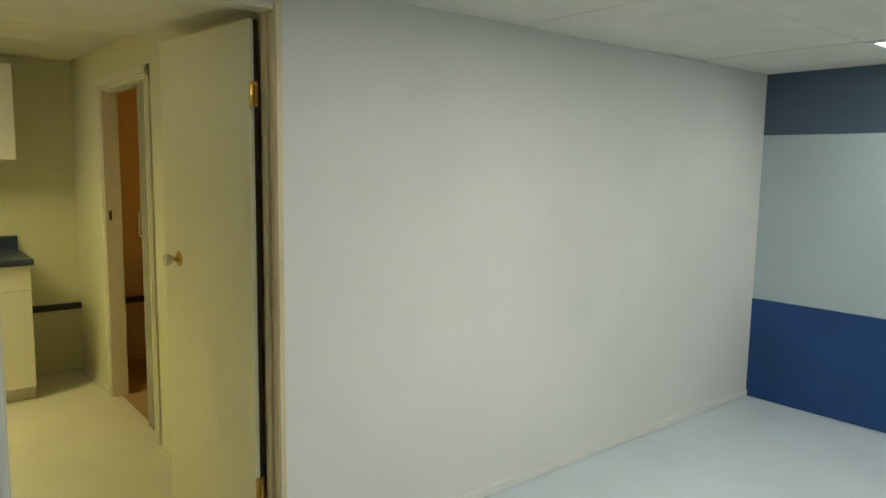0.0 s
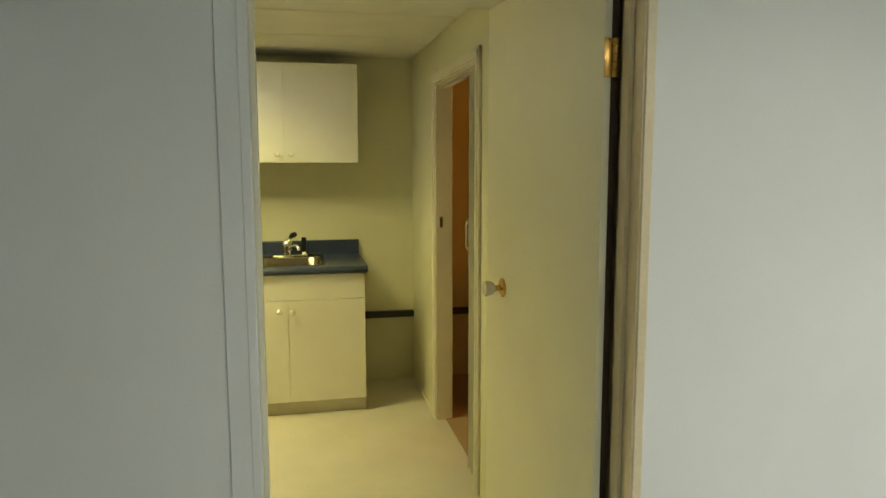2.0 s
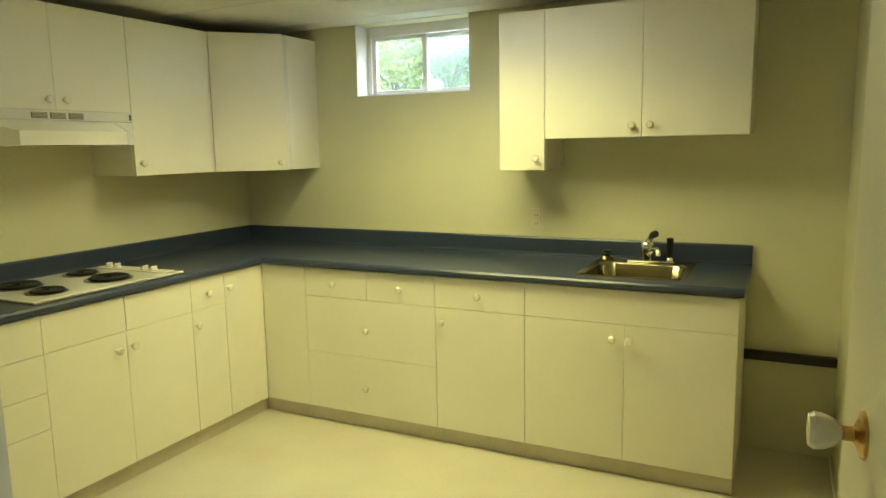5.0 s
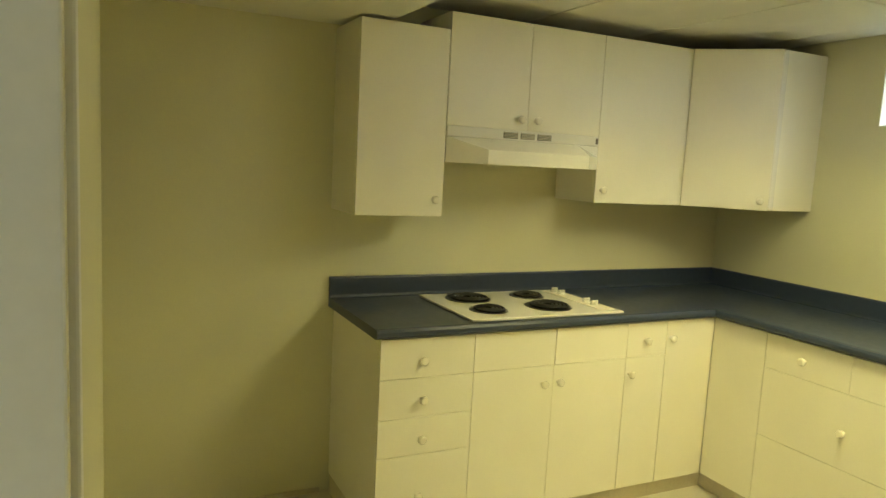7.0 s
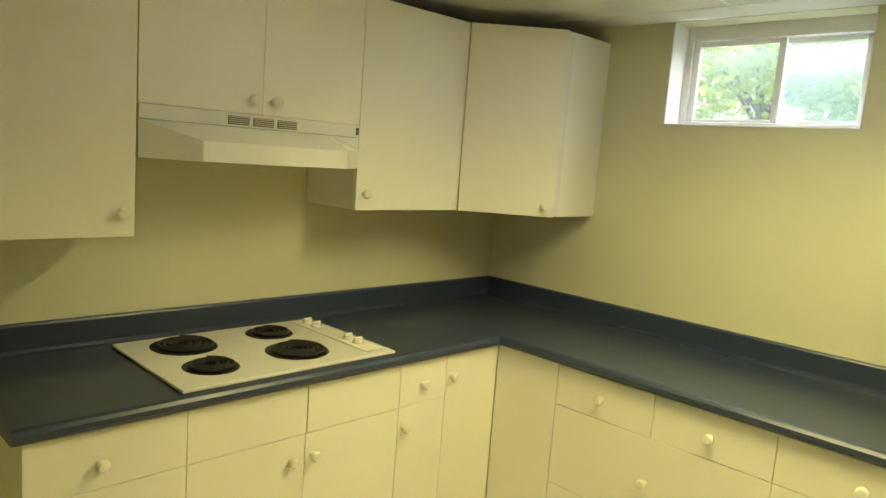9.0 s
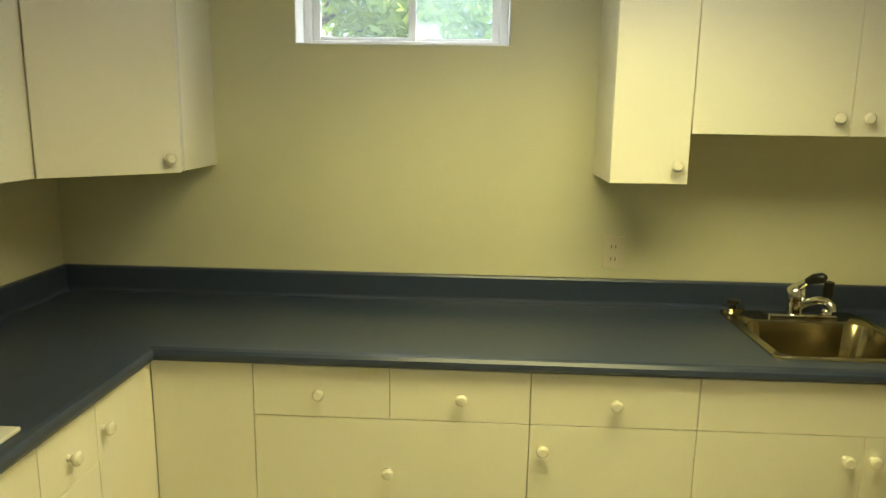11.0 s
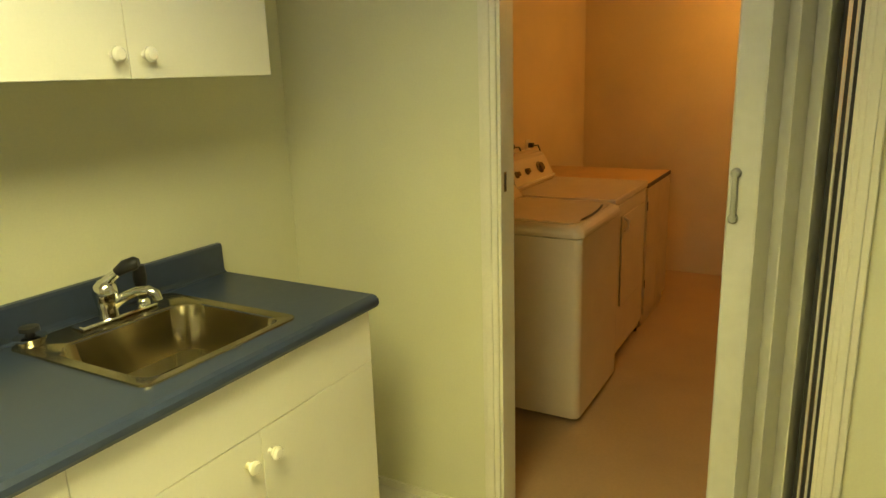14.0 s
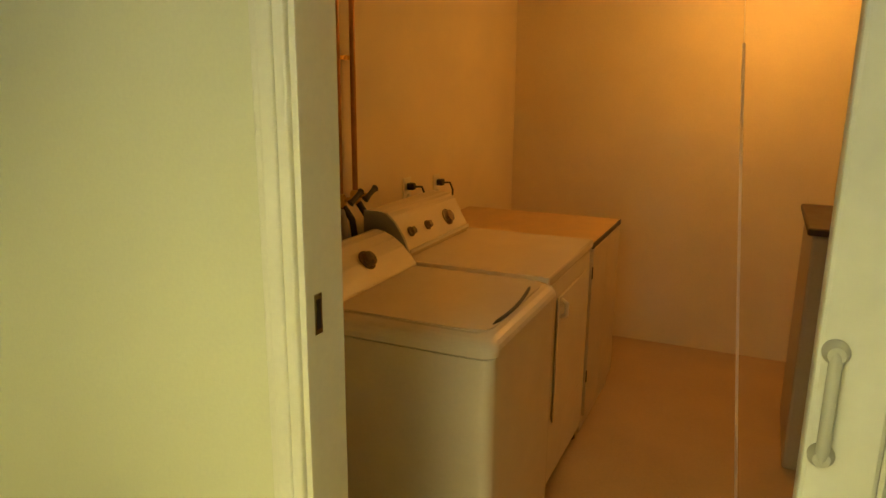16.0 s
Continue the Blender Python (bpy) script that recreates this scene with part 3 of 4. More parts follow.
wall_unit("wall_cabinet", "x", -2.345, -1.957, 1.315, 2.090, 0.322, [(-2.345, -1.957, (-2.000, 1.385))], "white wall cabinet hung lower under the lowered ceiling")
wall_unit("wall_cabinet", "x", -1.955, -1.161, 1.700, 2.163, 0.322, [(-1.955, -1.558, (-1.598, 1.745)), (-1.558, -1.161, (-1.515, 1.745))], "short white two-door wall cabinet over the hood")
wall_unit("wall_cabinet", "x", -1.160, -0.612, 1.390, 2.163, 0.322, [(-1.160, -0.612, (-1.125, 1.452))], "white single-door wall cabinet beside the hood")
wall_unit("wall_cabinet", "y", 1.943, 2.178, 1.383, 2.146, 0.320, [(1.943, 2.178, (2.140, 1.44))], "narrow tall white wall cabinet beside the window")
wall_unit("wall_cabinet", "y", 2.179, 3.098, 1.535, 2.146, 0.320, [(2.179, 2.640, (2.598, 1.588)), (2.640, 3.098, (2.682, 1.588))], "white two-door wall cabinet over the sink")
# diagonal corner cabinet
cc = thing("corner_wall_cabinet", (0.0, 0.0, 1.390), "white diagonal corner wall cabinet", "cabinet", "white kitchen wall cabinets")
part("body", prism([(0.001, -0.001), (0.001, -0.611), (0.303, -0.611), (0.600, -0.314), (0.600, -0.001)], "z", 1.391, 2.163), MELAMINE, cc, smooth=False)
part("stile", box(0.588, 0.606, -0.322, -0.284, 1.390, 2.163, 0.007, segments=4), ENAMEL, cc)
p0, p1 = Vector((0.3185, -0.6095, 0)), Vector((0.604, -0.325, 0))
along = (p1 - p0).normalized()
outw = Vector((along.y, -along.x, 0))
q = [p0 + outw * 0.001, p1 + outw * 0.001, p1 + outw * 0.019, p0 + outw * 0.019]
cdoor = part("door", prism([(v.x, v.y) for v in q], "z", 1.390, 2.162, 0.0015), MELAMINE, cc)
kp = p1 - along * 0.04 + outw * 0.019
knob_on(cdoor, kp.x, kp.y, 1.435, 45)

# ---------------------------------------------------------------- worktop
def nosing():
    """The worktop's section: depth and height, with a rolled front edge and a coved backsplash."""
    return [(0.004, 0.876), (0.616, 0.876), (0.629, 0.880), (0.635, 0.890), (0.634, 0.903), (0.626, 0.912), (0.612, 0.915), (0.034, 0.915), (0.026, 0.920), (0.023, 0.930), (0.022, 1.003), (0.018, 1.010), (0.004, 1.011)]


top = thing("worktop", (0.6, -0.6, 0.876), "dark blue laminate L-shaped worktop with rolled edge", "countertop")
CX0, CX1, CY0, CY1 = 0.095, 0.575, -1.905, -1.185      # cut-outs for cooktop and sink
KX0, KX1, KY0, KY1 = 2.43, 2.842, -0.525, -0.165


def leg(bm, way, spans):
    """Sweeps the section along a wall; each span gives both ends, the start perhaps mitred, and the depth kept out of it."""
    sec = nosing()
    for u0, u1, mitre0, mitre1, gap in spans:
        loops = [sec]
        if gap:
            g0, g1 = gap
            loops = [[(0.004, 0.876), (g0, 0.876), (g0, 0.915)] + sec[7:], [(g1, 0.876)] + sec[1:7] + [(g1, 0.915)]]
        for loop in loops:
            def at(u, m, d, h):
                w = u + (d if m == 1 else 0)
                return (d, -w, h) if way == "x" else (w, -d, h)
            lo = [bm.verts.new(at(u0, mitre0, d, h)) for d, h in loop]
            hi = [bm.verts.new(at(u1, mitre1, d, h)) for d, h in loop]
            bm.faces.new(lo[::-1])
            bm.faces.new(hi)
            for i in range(len(loop)):
                j = (i + 1) % len(loop)
                bm.faces.new((lo[i], lo[j], hi[j], hi[i]))
    bmesh.ops.remove_doubles(bm, verts=bm.verts, dist=0.0002)
    return bm


part("long_leg", leg(bmesh.new(), "y", [(0.0, 0.9, 1, 0, None), (0.9, KX0, 0, 0, None), (KX0, KX1, 0, 0, (-KY1, -KY0)), (KX1, 3.118, 0, 0, None)]), LAMINATE, top)
part("short_leg", leg(bmesh.new(), "x", [(0.0, 0.9, 1, 0, None), (0.9, -CY1, 0, 0, None), (-CY1, -CY0, 0, 0, (CX0, CX1)), (-CY0, 2.345, 0, 0, None)]), LAMINATE, top)

# ---------------------------------------------------------------- cooktop and hood
hob = thing("cooktop", (0.33, -1.545, 0.915), "white enamel electric cooktop with four black coil burners", "cooktop")
part("plate", box(0.07, 0.60, -1.930, -1.160, 0.9155, 0.927, 0.005), ENAMEL, hob)
part("well", box(CX0 + 0.01, CX1 - 0.01, CY0 + 0.01, CY1 - 0.01, 0.880, 0.9153), ENAMEL, hob)
part("control_strip", box(0.10, 0.565, -1.265, -1.185, 0.9272, 0.931, 0.002), IVORY, hob, "ivory control strip")
for x, y, r in ((0.205, -1.745, 0.100), (0.445, -1.770, 0.078), (0.195, -1.420, 0.078), (0.432, -1.455, 0.100)):
    b = part("burner", lathe([(r + 0.007, 0.9272), (r + 0.007, 0.9285), (r + 0.003, 0.9295), (r, 0.9280), (0.0, 0.9282)], pose(x, y, 0), steps=32), DRIP, hob, "dark round drip pan")
    pts = []
    turns = 4.5 if r > 0.09 else 3.5
    for i in range(int(turns * 24)):
        a = i / 24 * 2 * math.pi
        rr = 0.018 + (r - 0.024) * i / (turns * 24)
        pts.append((x + rr * math.cos(a), y + rr * math.sin(a), 0.9345))
    part("coil", tube(pts, 0.0062, steps=6), COIL, b, "black spiral heating coil")
for x in (0.145, 0.205, 0.405, 0.465):
    k = part("knob", lathe([(0.022, 0.931), (0.021, 0.936), (0.015, 0.938), (0.014, 0.944), (0.0, 0.945)], pose(x, -1.222, 0), steps=16), ENAMEL, hob, "white control knob")
    part("grip", box(x - 0.004, x + 0.004, -1.239, -1.205, 0.938, 0.952, 0.002), ENAMEL, k)

hood = thing("range_hood", (0.16, -1.558, 1.545), "white under-cabinet range hood with three small grilles", "range hood")
bm = bmesh.new()
prism([(0.003, -1.953), (0.003, -1.163), (0.326, -1.163), (0.326, -1.953)], "z", 1.655, 1.699, 0.003, bm)
part("upper_body", bm, ENAMEL, hood)
bm = bmesh.new()
lo = [(0.003, -1.953), (0.003, -1.163), (0.326, -1.163), (0.445, -1.300), (0.445, -1.815), (0.326, -1.953)]
hi = [(0.003, -1.953), (0.003, -1.163), (0.324, -1.163), (0.340, -1.290), (0.340, -1.825), (0.324, -1.953)]
va = [bm.verts.new((x, y, 1.545)) for x, y in lo]
vm = [bm.verts.new((x, y, 1.605)) for x, y in lo]
vb = [bm.verts.new((x, y, 1.654)) for x, y in hi]
bm.faces.new(va[::-1])
bm.faces.new(vb)
for p, q2 in ((va, vm), (vm, vb)):
    for i in range(6):
        j = (i + 1) % 6
        bm.faces.new((p[i], p[j], q2[j], q2[i]))
part("visor", bm, ENAMEL, hood, smooth=False)
for i in range(3):
    y0 = -1.680 + 0.088 * i
    g = part("grille", box(0.3262, 0.3285, y0, y0 + 0.074, 1.662, 1.689, 0.001), GRILLE, hood, "grey slotted grille")
    for j in range(4):
        part("slat", box(0.3285, 0.330, y0 + 0.003, y0 + 0.071, 1.6655 + 0.0062 * j, 1.6680 + 0.0062 * j), KICK, g)
part("switch", box(0.3262, 0.330, -1.18, -1.168, 1.664, 1.690, 0.001), GRILLE, hood, "small dark rocker switch")

# ---------------------------------------------------------------- sink, faucet, outlet
def ring(x0, x1, y0, y1, r, z, n=6, rb=None):
    """Corner points of a rounded rectangle; rb rounds the two back corners more."""
    pts = []
    rb = rb or r
    for cx, cy, a0, rr in ((x1, y1, 0, rb), (x0, y1, 90, rb), (x0, y0, 180, r), (x1, y0, 270, r)):
        sx, sy = (-1 if cx == x1 else 1), (-1 if cy == y1 else 1)
        for i in range(n + 1):
            a = radians(a0 + 90 * i / n)
            pts.append((cx + sx * rr + rr * math.cos(a), cy + sy * rr + rr * math.sin(a), z))
    return pts


sink = thing("sink", (2.636, -0.30, 0.76), "single-bowl stainless steel sink set in the worktop", "sink")
bm = bmesh.new()
loops = [ring(2.395, 2.872, -0.552, -0.050, 0.03, 0.9155), ring(2.396, 2.871, -0.551, -0.051, 0.03, 0.920), ring(2.425, 2.848, -0.528, -0.160, 0.05, 0.9185, rb=0.065), ring(2.431, 2.842, -0.523, -0.166, 0.05, 0.912, rb=0.065), ring(2.450, 2.822, -0.505, -0.185, 0.05, 0.790, rb=0.06), ring(2.480, 2.792, -0.475, -0.215, 0.05, 0.765, rb=0.055)]
vs = [[bm.verts.new(p) for p in L] for L in loops]
for a, b in zip(vs, vs[1:]):
    for i in range(len(a)):
        j = (i + 1) % len(a)
        bm.faces.new((a[i], a[j], b[j], b[i]))
bm.faces.new(vs[-1])
bowl = part("bowl", bm, STEEL, sink)
part("drain", lathe([(0.042, 0.7655), (0.040, 0.768), (0.030, 0.767), (0.0, 0.766)], pose(2.636, -0.335, 0), steps=20), CHROME, sink, "round steel drain")
bm = bmesh.new()
for i in range(8):
    a = i * math.pi / 4
    lathe([(0.004, 0.7675), (0.004, 0.7685)], pose(2.636 + 0.02 * math.cos(a), -0.335 + 0.02 * math.sin(a), 0), bm, 8)
part("drain_hole", bm, BLACK, sink)

tap = thing("faucet", (2.655, -0.100, 0.92), "chrome single-lever kitchen faucet with black handle", "faucet")
part("deck_plate", box(2.545, 2.775, -0.128, -0.074, 0.9185, 0.929, 0.006), CHROME, tap)
part("body", lathe([(0.026, 0.927), (0.025, 0.950), (0.029, 0.968), (0.033, 0.992), (0.029, 1.014), (0.016, 1.027), (0.0, 1.029)], pose(2.640, -0.100, 0)), CHROME, tap)
part("spout", tube([(2.650, -0.110, 0.958), (2.666, -0.135, 0.978), (2.686, -0.166, 0.992), (2.702, -0.192, 0.994), (2.710, -0.206, 0.984), (2.712, -0.210, 0.966)], [0.016, 0.014, 0.013, 0.013, 0.013, 0.013]), CHROME, tap)
lever = part("lever", tube([(2.640, -0.100, 1.012), (2.653, -0.118, 1.036), (2.668, -0.138, 1.052)], [0.020, 0.014, 0.011]), CHROME, tap)
part("grip", tube([(2.660, -0.128, 1.046), (2.674, -0.147, 1.061), (2.690, -0.168, 1.069), (2.695, -0.175, 1.069)], [0.013, 0.018, 0.018, 0.012]), BLACK, lever, "black lever grip")
spray = thing("sprayer", (2.748, -0.098, 0.92), "black side sprayer in a chrome collar", "sprayer")
part("collar", lathe([(0.020, 0.9292), (0.018, 0.940), (0.012, 0.946)], pose(2.748, -0.098, 0)), CHROME, spray)
part("spray_head", lathe([(0.012, 0.945), (0.014, 0.975), (0.018, 1.005), (0.016, 1.040), (0.0, 1.045)], pose(2.748, -0.098, 0)), BLACK, spray)
cap = thing("sink_strainer", (2.437, -0.085, 0.92), "round steel basket strainer on the sink deck", "strainer")
part("basket", lathe([(0.030, 0.9205), (0.032, 0.930), (0.038, 0.938), (0.038, 0.942), (0.030, 0.943), (0.012, 0.944)], pose(2.437, -0.088, 0)), CHROME, cap)
part("stem", lathe([(0.012, 0.943), (0.010, 0.952), (0.024, 0.956), (0.023, 0.966), (0.0, 0.968)], pose(2.437, -0.088, 0)), BLACK, cap)


def outlet(x, z, label, mat=OUTLET):
    o = thing("wall_outlet", (x, 0, z), label, "outlet")
    part("plate", box(x - 0.036, x + 0.036, -0.006, -0.0005, z - 0.058, z + 0.058, 0.002), mat, o)
    for dz in (0.022, -0.022):
        s = part("socket", box(x - 0.016, x + 0.016, -0.0085, -0.0055, z + dz - 0.014, z + dz + 0.014, 0.002), mat, o)
        part("slot", box(x - 0.009, x - 0.006, -0.0095, -0.0084, z + dz - 0.005, z + dz + 0.006), GRILLE, s)
        part("slot", box(x + 0.006, x + 0.009, -0.0095, -0.0084, z + dz - 0.005, z + dz + 0.006), GRILLE, s)
    return o


outlet(2.03, 1.105, "cream double wall outlet above the worktop")

# ---------------------------------------------------------------- ceiling lamps
def panel_lamp(x0, x1, y0, y1, mat, label, z=CEIL):
    lamp = thing("ceiling_light", ((x0 + x1) / 2, (y0 + y1) / 2, z), label, "ceiling light")
    bm = box(x0, x1, y0, y0 + 0.028, z - 0.008, z + 0.02, 0.003)
    box(x0, x1, y1 - 0.028, y1, z - 0.008, z + 0.02, 0.003, bm)
    box(x0, x0 + 0.028, y0 + 0.028, y1 - 0.028, z - 0.008, z + 0.02, 0.003, bm)
    box(x1 - 0.028, x1, y0 + 0.028, y1 - 0.028, z - 0.008, z + 0.02, 0.003, bm)
    part("frame", bm, PVC, lamp)
    part("diffuser", box(x0 + 0.028, x1 - 0.028, y0 + 0.028, y1 - 0.028, z - 0.004, z + 0.008), mat, lamp, "glowing white diffuser")


panel_lamp(1.212, 2.428, -1.408, -0.802, SHADE_GLASS, "recessed fluorescent ceiling panel, switched on")
# The second panel is an unseen fixture, added to go with the near lamp.
for x0, x1, y0, y1 in ((6.102, 6.698, -5.438, -4.222), (4.052, 4.648, -5.928, -4.602)):
    panel_lamp(x0, x1, y0, y1, SHADE_COOL, "recessed cool white ceiling panel, switched on", ROOM)

# ---------------------------------------------------------------- laundry
wash = thing("washing_machine", (4.61, -0.5, 0), "white top-loading washing machine with rounded console", "washing machine")


def soft_front(x0, x1, y0, y1, r, n=7):
    """Outline of a cabinet whose two front corners are widely rounded."""
    turn = [math.pi / 2 * i / n for i in range(n + 1)]
    return ([(x0 + r - r * math.cos(a), y0 + r - r * math.sin(a)) for a in turn]
            + [(x1 - r + r * math.sin(a), y0 + r - r * math.cos(a)) for a in turn] + [(x1, y1), (x0, y1)])


part("body", prism(soft_front(4.258, 4.862, -0.855, -0.17, 0.034), "z", 0.022, 0.860), WARM_ENAMEL, wash)
bm = bmesh.new()
rows = []
for inset, z in ((0.004, 0.863), (0.0, 0.867), (0.0, 0.882), (0.004, 0.894), (0.012, 0.904), (0.026, 0.912), (0.045, 0.916)):
    rows.append([bm.verts.new((x, y, z)) for x, y in soft_front(4.254 + inset, 4.868 - inset * 0.4, -0.862 + inset, -0.17, 0.040)])
for lo, hi in zip(rows, rows[1:]):
    for i in range(len(lo)):
        j = (i + 1) % len(lo)
        bm.faces.new((lo[i], lo[j], hi[j], hi[i]))
bm.faces.new(rows[0][::-1])
bm.faces.new(rows[-1])
deck = part("top_deck", bm, WARM_ENAMEL, wash)
lid = part("lid", prism(soft_front(4.312, 4.815, -0.822, -0.36, 0.05), "z", 0.9164, 0.9215), WARM_ENAMEL, deck)
pts = [(4.37 + 0.385 * i / 14, -0.796 - 0.026 * math.sin(math.pi * (0.25 + 0.75 * i / 14)), 0.9235) for i in range(15)]
part("lid_grip", tube(pts, [0.001] + [0.0055] * 13 + [0.001], steps=8), BLACK, deck, "dark curved lid grip")
arc = [(-0.165, 0.9165), (-0.345, 0.9165), (-0.340, 0.925), (-0.320, 0.950), (-0.290, 0.985), (-0.255, 1.012), (-0.215, 1.030), (-0.180, 1.036), (-0.165, 1.034)]
con = part("console", prism(arc, "x", 4.262, 4.858, 0.004), WARM_ENAMEL, wash)
m = pose(4.605, -0.287, 0.985, 52, 0, 0)
k = part("dial", lathe([(0.036, 0.0), (0.035, 0.006), (0.027, 0.010), (0.025, 0.024), (0.014, 0.030), (0.0, 0.032)], m), BRONZE, con, "round bronze dial")
for x in (4.30, 4.79):
    for y in (-0.79, -0.20):
        part("foot", lathe([(0.02, 0.0), (0.02, 0.024)], pose(x + 0.015, y, 0), steps=10), RUBBER, wash)

wash.scale.z = 0.972

dry = thing("dryer", (5.27, -0.5, 0), "white front-loading clothes dryer with slanted console", "dryer")
part("body", box(4.892, 5.536, -0.812, -0.17, 0.022, 0.845, 0.010), WARM_ENAMEL, dry)
part("top_deck", box(4.884, 5.542, -0.834, -0.17, 0.848, 0.884, 0.008), WARM_ENAMEL, dry)
fp = part("front_panel", box(4.894, 5.534, -0.826, -0.8125, 0.06, 0.842, 0.006), WARM_ENAMEL, dry)
dd = part("door", box(5.02, 5.46, -0.836, -0.8265, 0.30, 0.78, 0.006), WARM_ENAMEL, dry)
part("handle", tube([(5.05, -0.836, 0.70), (5.045, -0.858, 0.712), (5.045, -0.860, 0.752), (5.05, -0.836, 0.765)], 0.009), WARM_ENAMEL, dd, "white pull handle")
con = part("console", prism([(-0.120, 0.8845), (-0.295, 0.8845), (-0.305, 0.905), (-0.235, 1.030), (-0.212, 1.044), (-0.180, 1.048), (-0.120, 1.048)], "x", 4.903, 5.460, 0.006), WARM_ENAMEL, dry)
part("end_cap", prism([(-0.120, 0.8845), (-0.297, 0.8845), (-0.308, 0.905), (-0.284, 0.962), (-0.252, 1.012), (-0.214, 1.046), (-0.180, 1.051), (-0.120, 1.051)], "x", 4.888, 4.902, 0.002), PANEL_GREY, con, "grey console end cap")
for x, r in ((4.975, 0.019), (5.115, 0.019), (5.305, 0.034)):
    part("dial", lathe([(r, 0.0), (r, 0.006), (r * 0.75, 0.010), (r * 0.7, 0.022), (0.0, 0.024)], pose(x, -0.270, 0.968, 61, 0, 0)), BRONZE, con, "round bronze dryer dial")
part("console_trim", box(4.908, 5.455, -0.3075, -0.302, 0.905, 0.917), IVORY, con)
for x in (4.93, 5.50):
    for y in (-0.79, -0.20):
        part("foot", lathe([(0.02, 0.0), (0.02, 0.024)], pose(x, y, 0), steps=10), RUBBER, dry)

dry.scale.z, dry.location.y = 1.013, dry.location.y + 0.012

cup = thing("laundry_cabinet", (5.86, -0.45, 0), "pale wooden cabinet with honey top and dark edge beside the dryer", "cabinet")
part("body", box(5.566, 6.155, -0.800, -0.005, 0.0, 0.845, 0.004), BIRCH, cup)
part("top", box(5.559, 6.165, -0.812, -0.004, 0.848, 0.872, 0.004), CHIPBOARD, cup, "honey-coloured wooden top")
part("edge", box(5.559, 6.165, -0.818, -0.8125, 0.848, 0.871, 0.001), DARK_EDGE, cup, "dark brown edge strip")
for a, b in ((5.570, 5.855), (5.858, 6.150)):
    part("door", box(a, b, -0.818, -0.8005, 0.08, 0.842, 0.002), BIRCH, cup)
for z in (0.25, 0.72):
    part("hinge", box(5.556, 5.566, -0.822, -0.8185, z, z + 0.05), DARK_EDGE, cup)

grey = thing("utility_cabinet", (5.9, -1.95, 0), "tan metal utility cabinet with a dark top", "cabinet")
part("body", box(5.62, 6.20, -2.30, -1.625, 0.0, 0.975, 0.012), UTILITY, grey)
part("top", box(5.60, 6.22, -2.32, -1.605, 0.976, 1.005, 0.008), DARK_EDGE, grey, "dark brown top")

# taps, pipes and hoses behind the washer
plumb = thing("washer_valves", (4.90, -0.03, 1.1), "two copper supply pipes with black-handled valves", "valve")
for x in (4.850, 4.952):
    part("pipe", tube([(x, -0.035, 1.12), (x, -0.035, 1.7), (x, -0.035, CEIL)], 0.0105), COPPER, plumb, "dull copper supply pipe")
    v = part("valve", lathe([(0.016, 1.075), (0.020, 1.085), (0.020, 1.115), (0.014, 1.125)], pose(x, -0.035, 0)), BRASS, plumb)
    part("spindle", tube([(x, -0.04, 1.10), (x + 0.01, -0.095, 1.112)], 0.008), BRASS, v)
    part("handle", tube([(x - 0.030, -0.095, 1.098), (x - 0.016, -0.1, 1.108), (x + 0.034, -0.095, 1.126), (x + 0.045, -0.095, 1.130)], [0.014, 0.010, 0.010, 0.014]), BLACK, v, "black lever handle")
    part("hose", tube([(x + 0.004, -0.045, 1.078), (x + 0.012, -0.075, 1.03), (x + 0.014, -0.085, 0.96), (x + 0.005, -0.085, 0.80), (x, -0.10, 0.45)], 0.0125), RUBBER, v, "black rubber hose")
part("clip", box(4.838, 4.964, -0.03, -0.001, 1.60, 1.615), BRASS, plumb)
drain = thing("drain_hose", (4.80, -0.05, 0.9), "grey corrugated washer drain hose", "hose")
part("hose", tube([(4.80, -0.10, 0.40), (4.80, -0.09, 0.95), (4.81, -0.07, 1.04), (4.83, -0.05, 1.06), (4.85, -0.04, 1.03), (4.855, -0.04, 0.75)], 0.014), PANEL_GREY, drain)
for x, z in ((5.436, 1.055), (5.744, 1.035)):
    outlet(x, z, "ivory laundry outlet with a black plug in it")
    plug = thing("power_plug", (x, -0.01, z), "black power plug with a bent cord", "plug")
    part("body", box(x - 0.016, x + 0.016, -0.042, -0.0096, z + 0.006, z + 0.036, 0.005), BLACK, plug)
    part("cord", tube([(x, -0.040, z + 0.02), (x + 0.03, -0.062, z + 0.018), (x + 0.055, -0.066, z - 0.02), (x + 0.06, -0.06, z - 0.10), (x + 0.06, -0.06, z - 0.30)], 0.0045), BLACK, plug)

lamp = thing("laundry_bulb", (6.15, -1.45, CEIL), "bare warm bulb in a ceiling socket", "light bulb")
part("socket", lathe([(0.055, CEIL), (0.055, CEIL - 0.02), (0.03, CEIL - 0.05), (0.018, CEIL - 0.075)], pose(6.15, -1.45, 0)), ENAMEL, lamp)
part("bulb", lathe([(0.013, CEIL - 0.075), (0.016, CEIL - 0.09), (0.028, CEIL - 0.115), (0.030, CEIL - 0.135), (0.020, CEIL - 0.158), (0.0, CEIL - 0.166)], pose(6.15, -1.45, 0)), BULB_GLASS, lamp)

# Cord drawn for a thin lilac streak; its hook and upper strand are added.
pull = thing("pull_cord", (4.95, -1.30, CEIL), "long pale lilac cord, drawn for a thin upright streak", "pull cord")


def cord_at(z):
    """The cord swings slightly away towards the floor."""
    u = 1 - z / 2
    return (4.95, -1.315 - 0.135 * u - 0.03 * u * u, z)


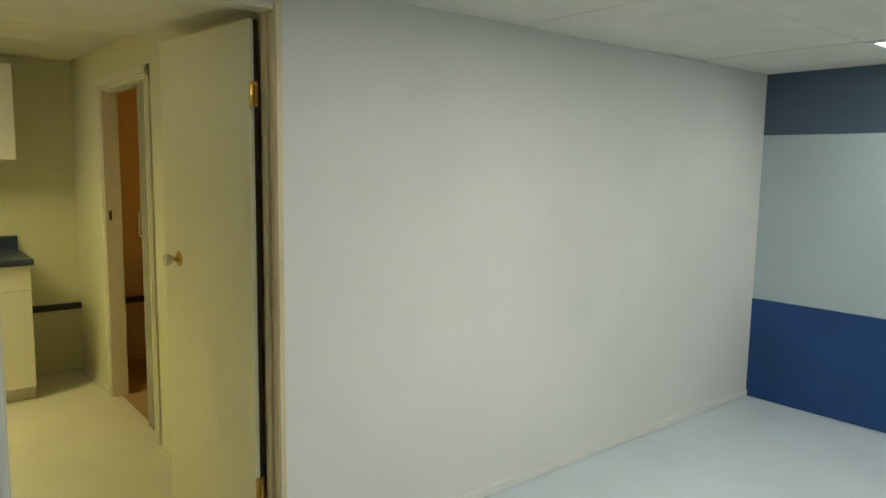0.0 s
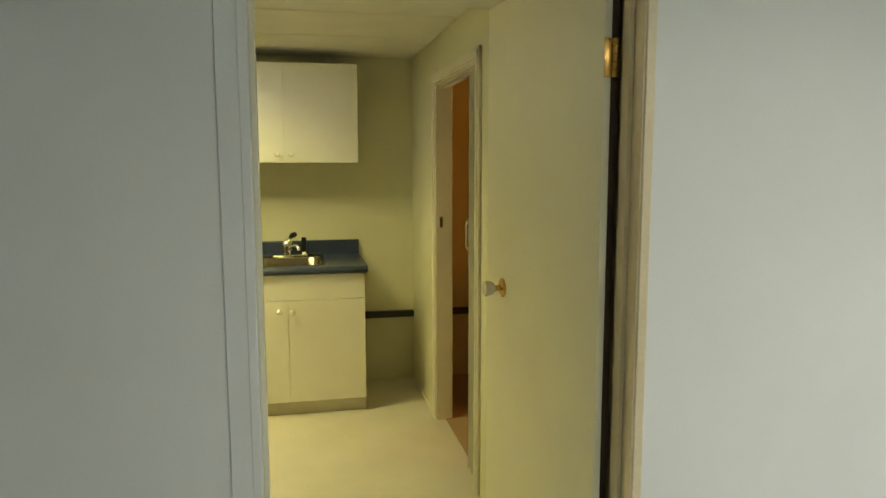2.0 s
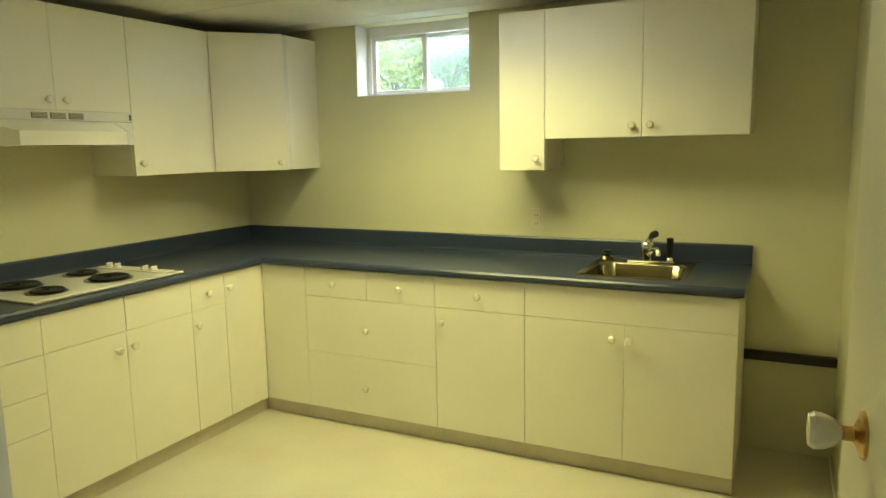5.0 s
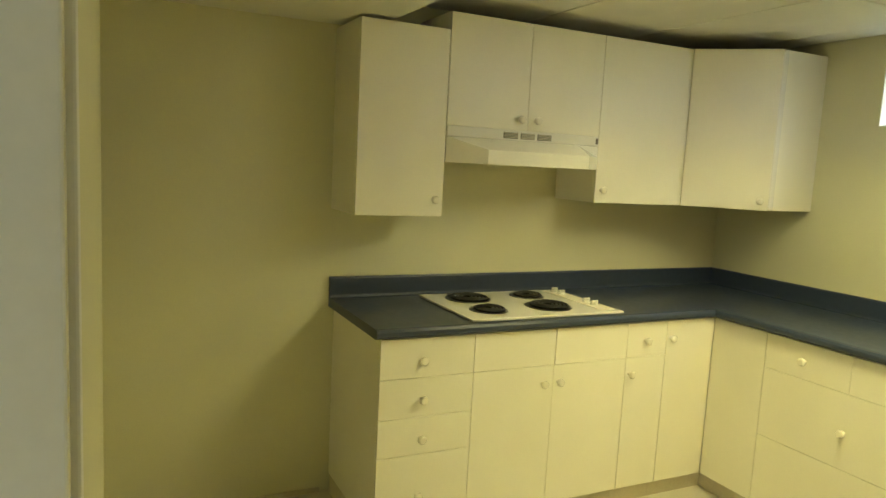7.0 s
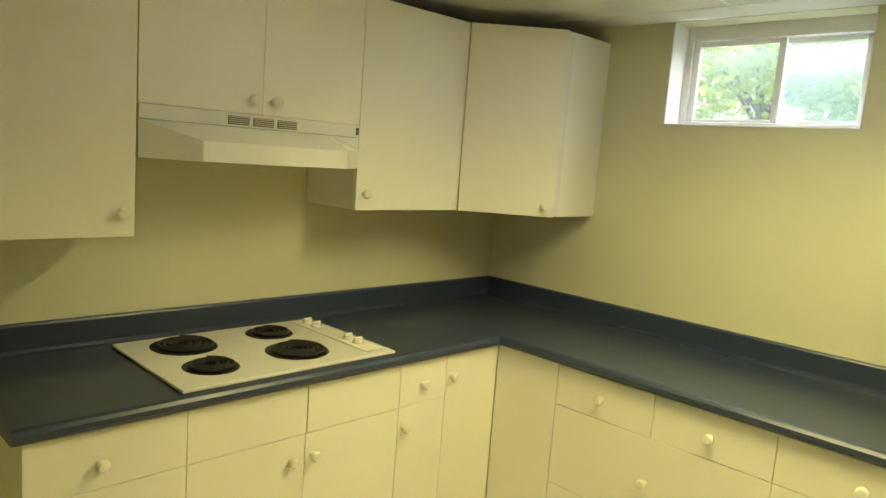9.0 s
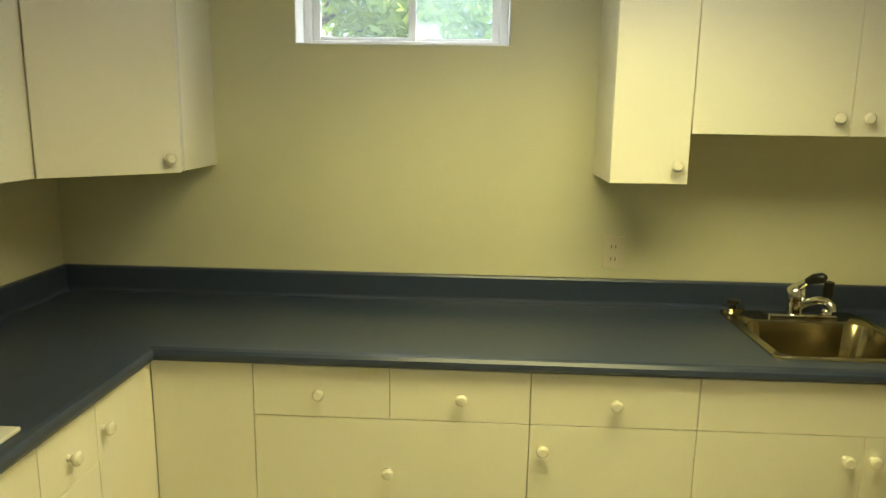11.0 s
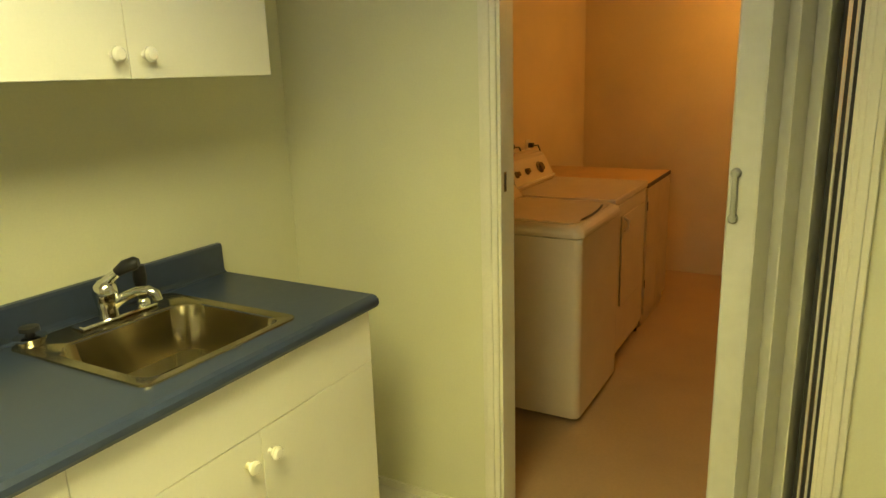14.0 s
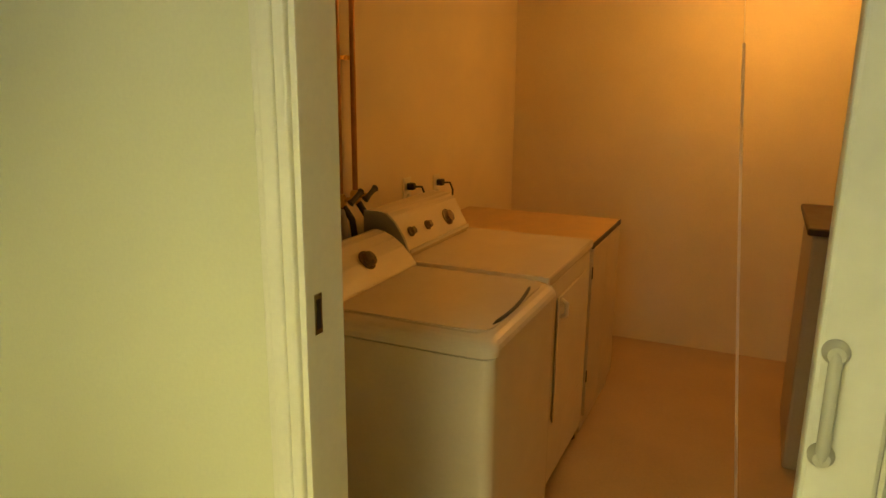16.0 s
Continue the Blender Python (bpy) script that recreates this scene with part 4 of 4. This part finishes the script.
part("ceiling_hook", lathe([(0.016, CEIL), (0.016, CEIL - 0.006), (0.006, CEIL - 0.012), (0.004, CEIL - 0.03)], pose(4.95, -1.30, 0), steps=12), BRASS, pull, "small brass ceiling hook, added to hold the cord")
part("strand", tube([cord_at(CEIL - 0.028), cord_at(1.95), cord_at(1.64)], 0.0009, steps=6), CORD, pull, "thin upper strand, added to reach the hook")
part("cord", tube([cord_at(z) for z in (1.64, 1.4, 1.15, 0.9, 0.65, 0.4, 0.2, 0.08, 0.004)], 0.0045, steps=8), CORD, pull)

# ---------------------------------------------------------------- garden outside the window
solid("ground", box(-60, 60, 0.26, 90, 1.30, 1.62), SOIL, "garden soil and grass outside the window", "ground")


def leaves(name, centre, size, count, label, trunk):
    """A shrub: a tapered stem with limbs and a loose crown of many small leaves."""
    cx, cy, cz = centre
    tree = thing(name, (cx, cy, 1.62), label, "shrub", "shrubs outside the window")
    part("trunk", tube([(cx, cy, 1.60), (cx + 0.03, cy, 1.62 + trunk * 0.5), (cx - 0.02, cy + 0.03, 1.62 + trunk)], [0.05, 0.04, 0.025]), BARK, tree)
    tips = []
    for i in range(9):
        a = i * 2.4
        tip = Vector((cx + size[0] * 0.7 * math.cos(a), cy + size[1] * 0.7 * math.sin(a), cz + size[2] * (random.random() - 0.4)))
        tips.append(tip)
        foot = Vector((cx, cy, 1.62 + trunk * (0.4 + 0.05 * i)))
        part("limb", tube([foot, foot.lerp(tip, 0.5) + Vector((0, 0, 0.05)), tip], [0.02, 0.013, 0.005], steps=6), BARK, tree)
    bm = bmesh.new()
    for i in range(count):
        t = random.choice(tips)
        p = t + Vector((random.gauss(0, size[0] * 0.33), random.gauss(0, size[1] * 0.33), random.gauss(0, size[2] * 0.33)))
        if p.y < 0.36 or p.z < 1.66:
            continue
        s = 0.025 + 0.035 * random.random()
        q = Euler((random.uniform(-1.2, 1.2), random.uniform(-1.2, 1.2), random.uniform(0, 6.3))).to_matrix()
        vv = [bm.verts.new(p + q @ Vector(c) * s) for c in ((0, -1, 0), (0.42, -0.2, 0.08), (0.3, 0.5, 0.02), (0, 1.1, -0.1), (-0.3, 0.5, 0.02), (-0.42, -0.2, 0.08))]
        bm.faces.new(vv)
    me = bpy.data.meshes.new("crown")
    bmesh.ops.translate(bm, verts=bm.verts, vec=-BASE[tree.name])
    bm.to_mesh(me)
    bm.free()
    me.materials.append(LEAF)
    crown = new("crown", me)
    crown.parent = tree
    tagged(crown, "loose light green foliage", kind="stuff")


leaves("shrub", (0.35, 2.4, 2.35), (0.7, 0.5, 0.55), 4600, "light green leafy shrub close outside the window", 0.6)
leaves("shrub", (1.55, 2.8, 2.5), (0.8, 0.6, 0.65), 4600, "dense light green shrub outside the window", 0.7)
leaves("shrub", (-0.9, 3.6, 2.6), (1.0, 0.7, 0.8), 4600, "tall green shrub behind the others", 0.8)
leaves("shrub", (0.5, 4.6, 3.1), (1.5, 0.8, 0.9), 5200, "tall green shrub at the garden's back", 1.0)
leaves("shrub", (3.1, 4.2, 2.9), (1.2, 0.8, 0.9), 4600, "tall green shrub at the garden's back", 1.0)
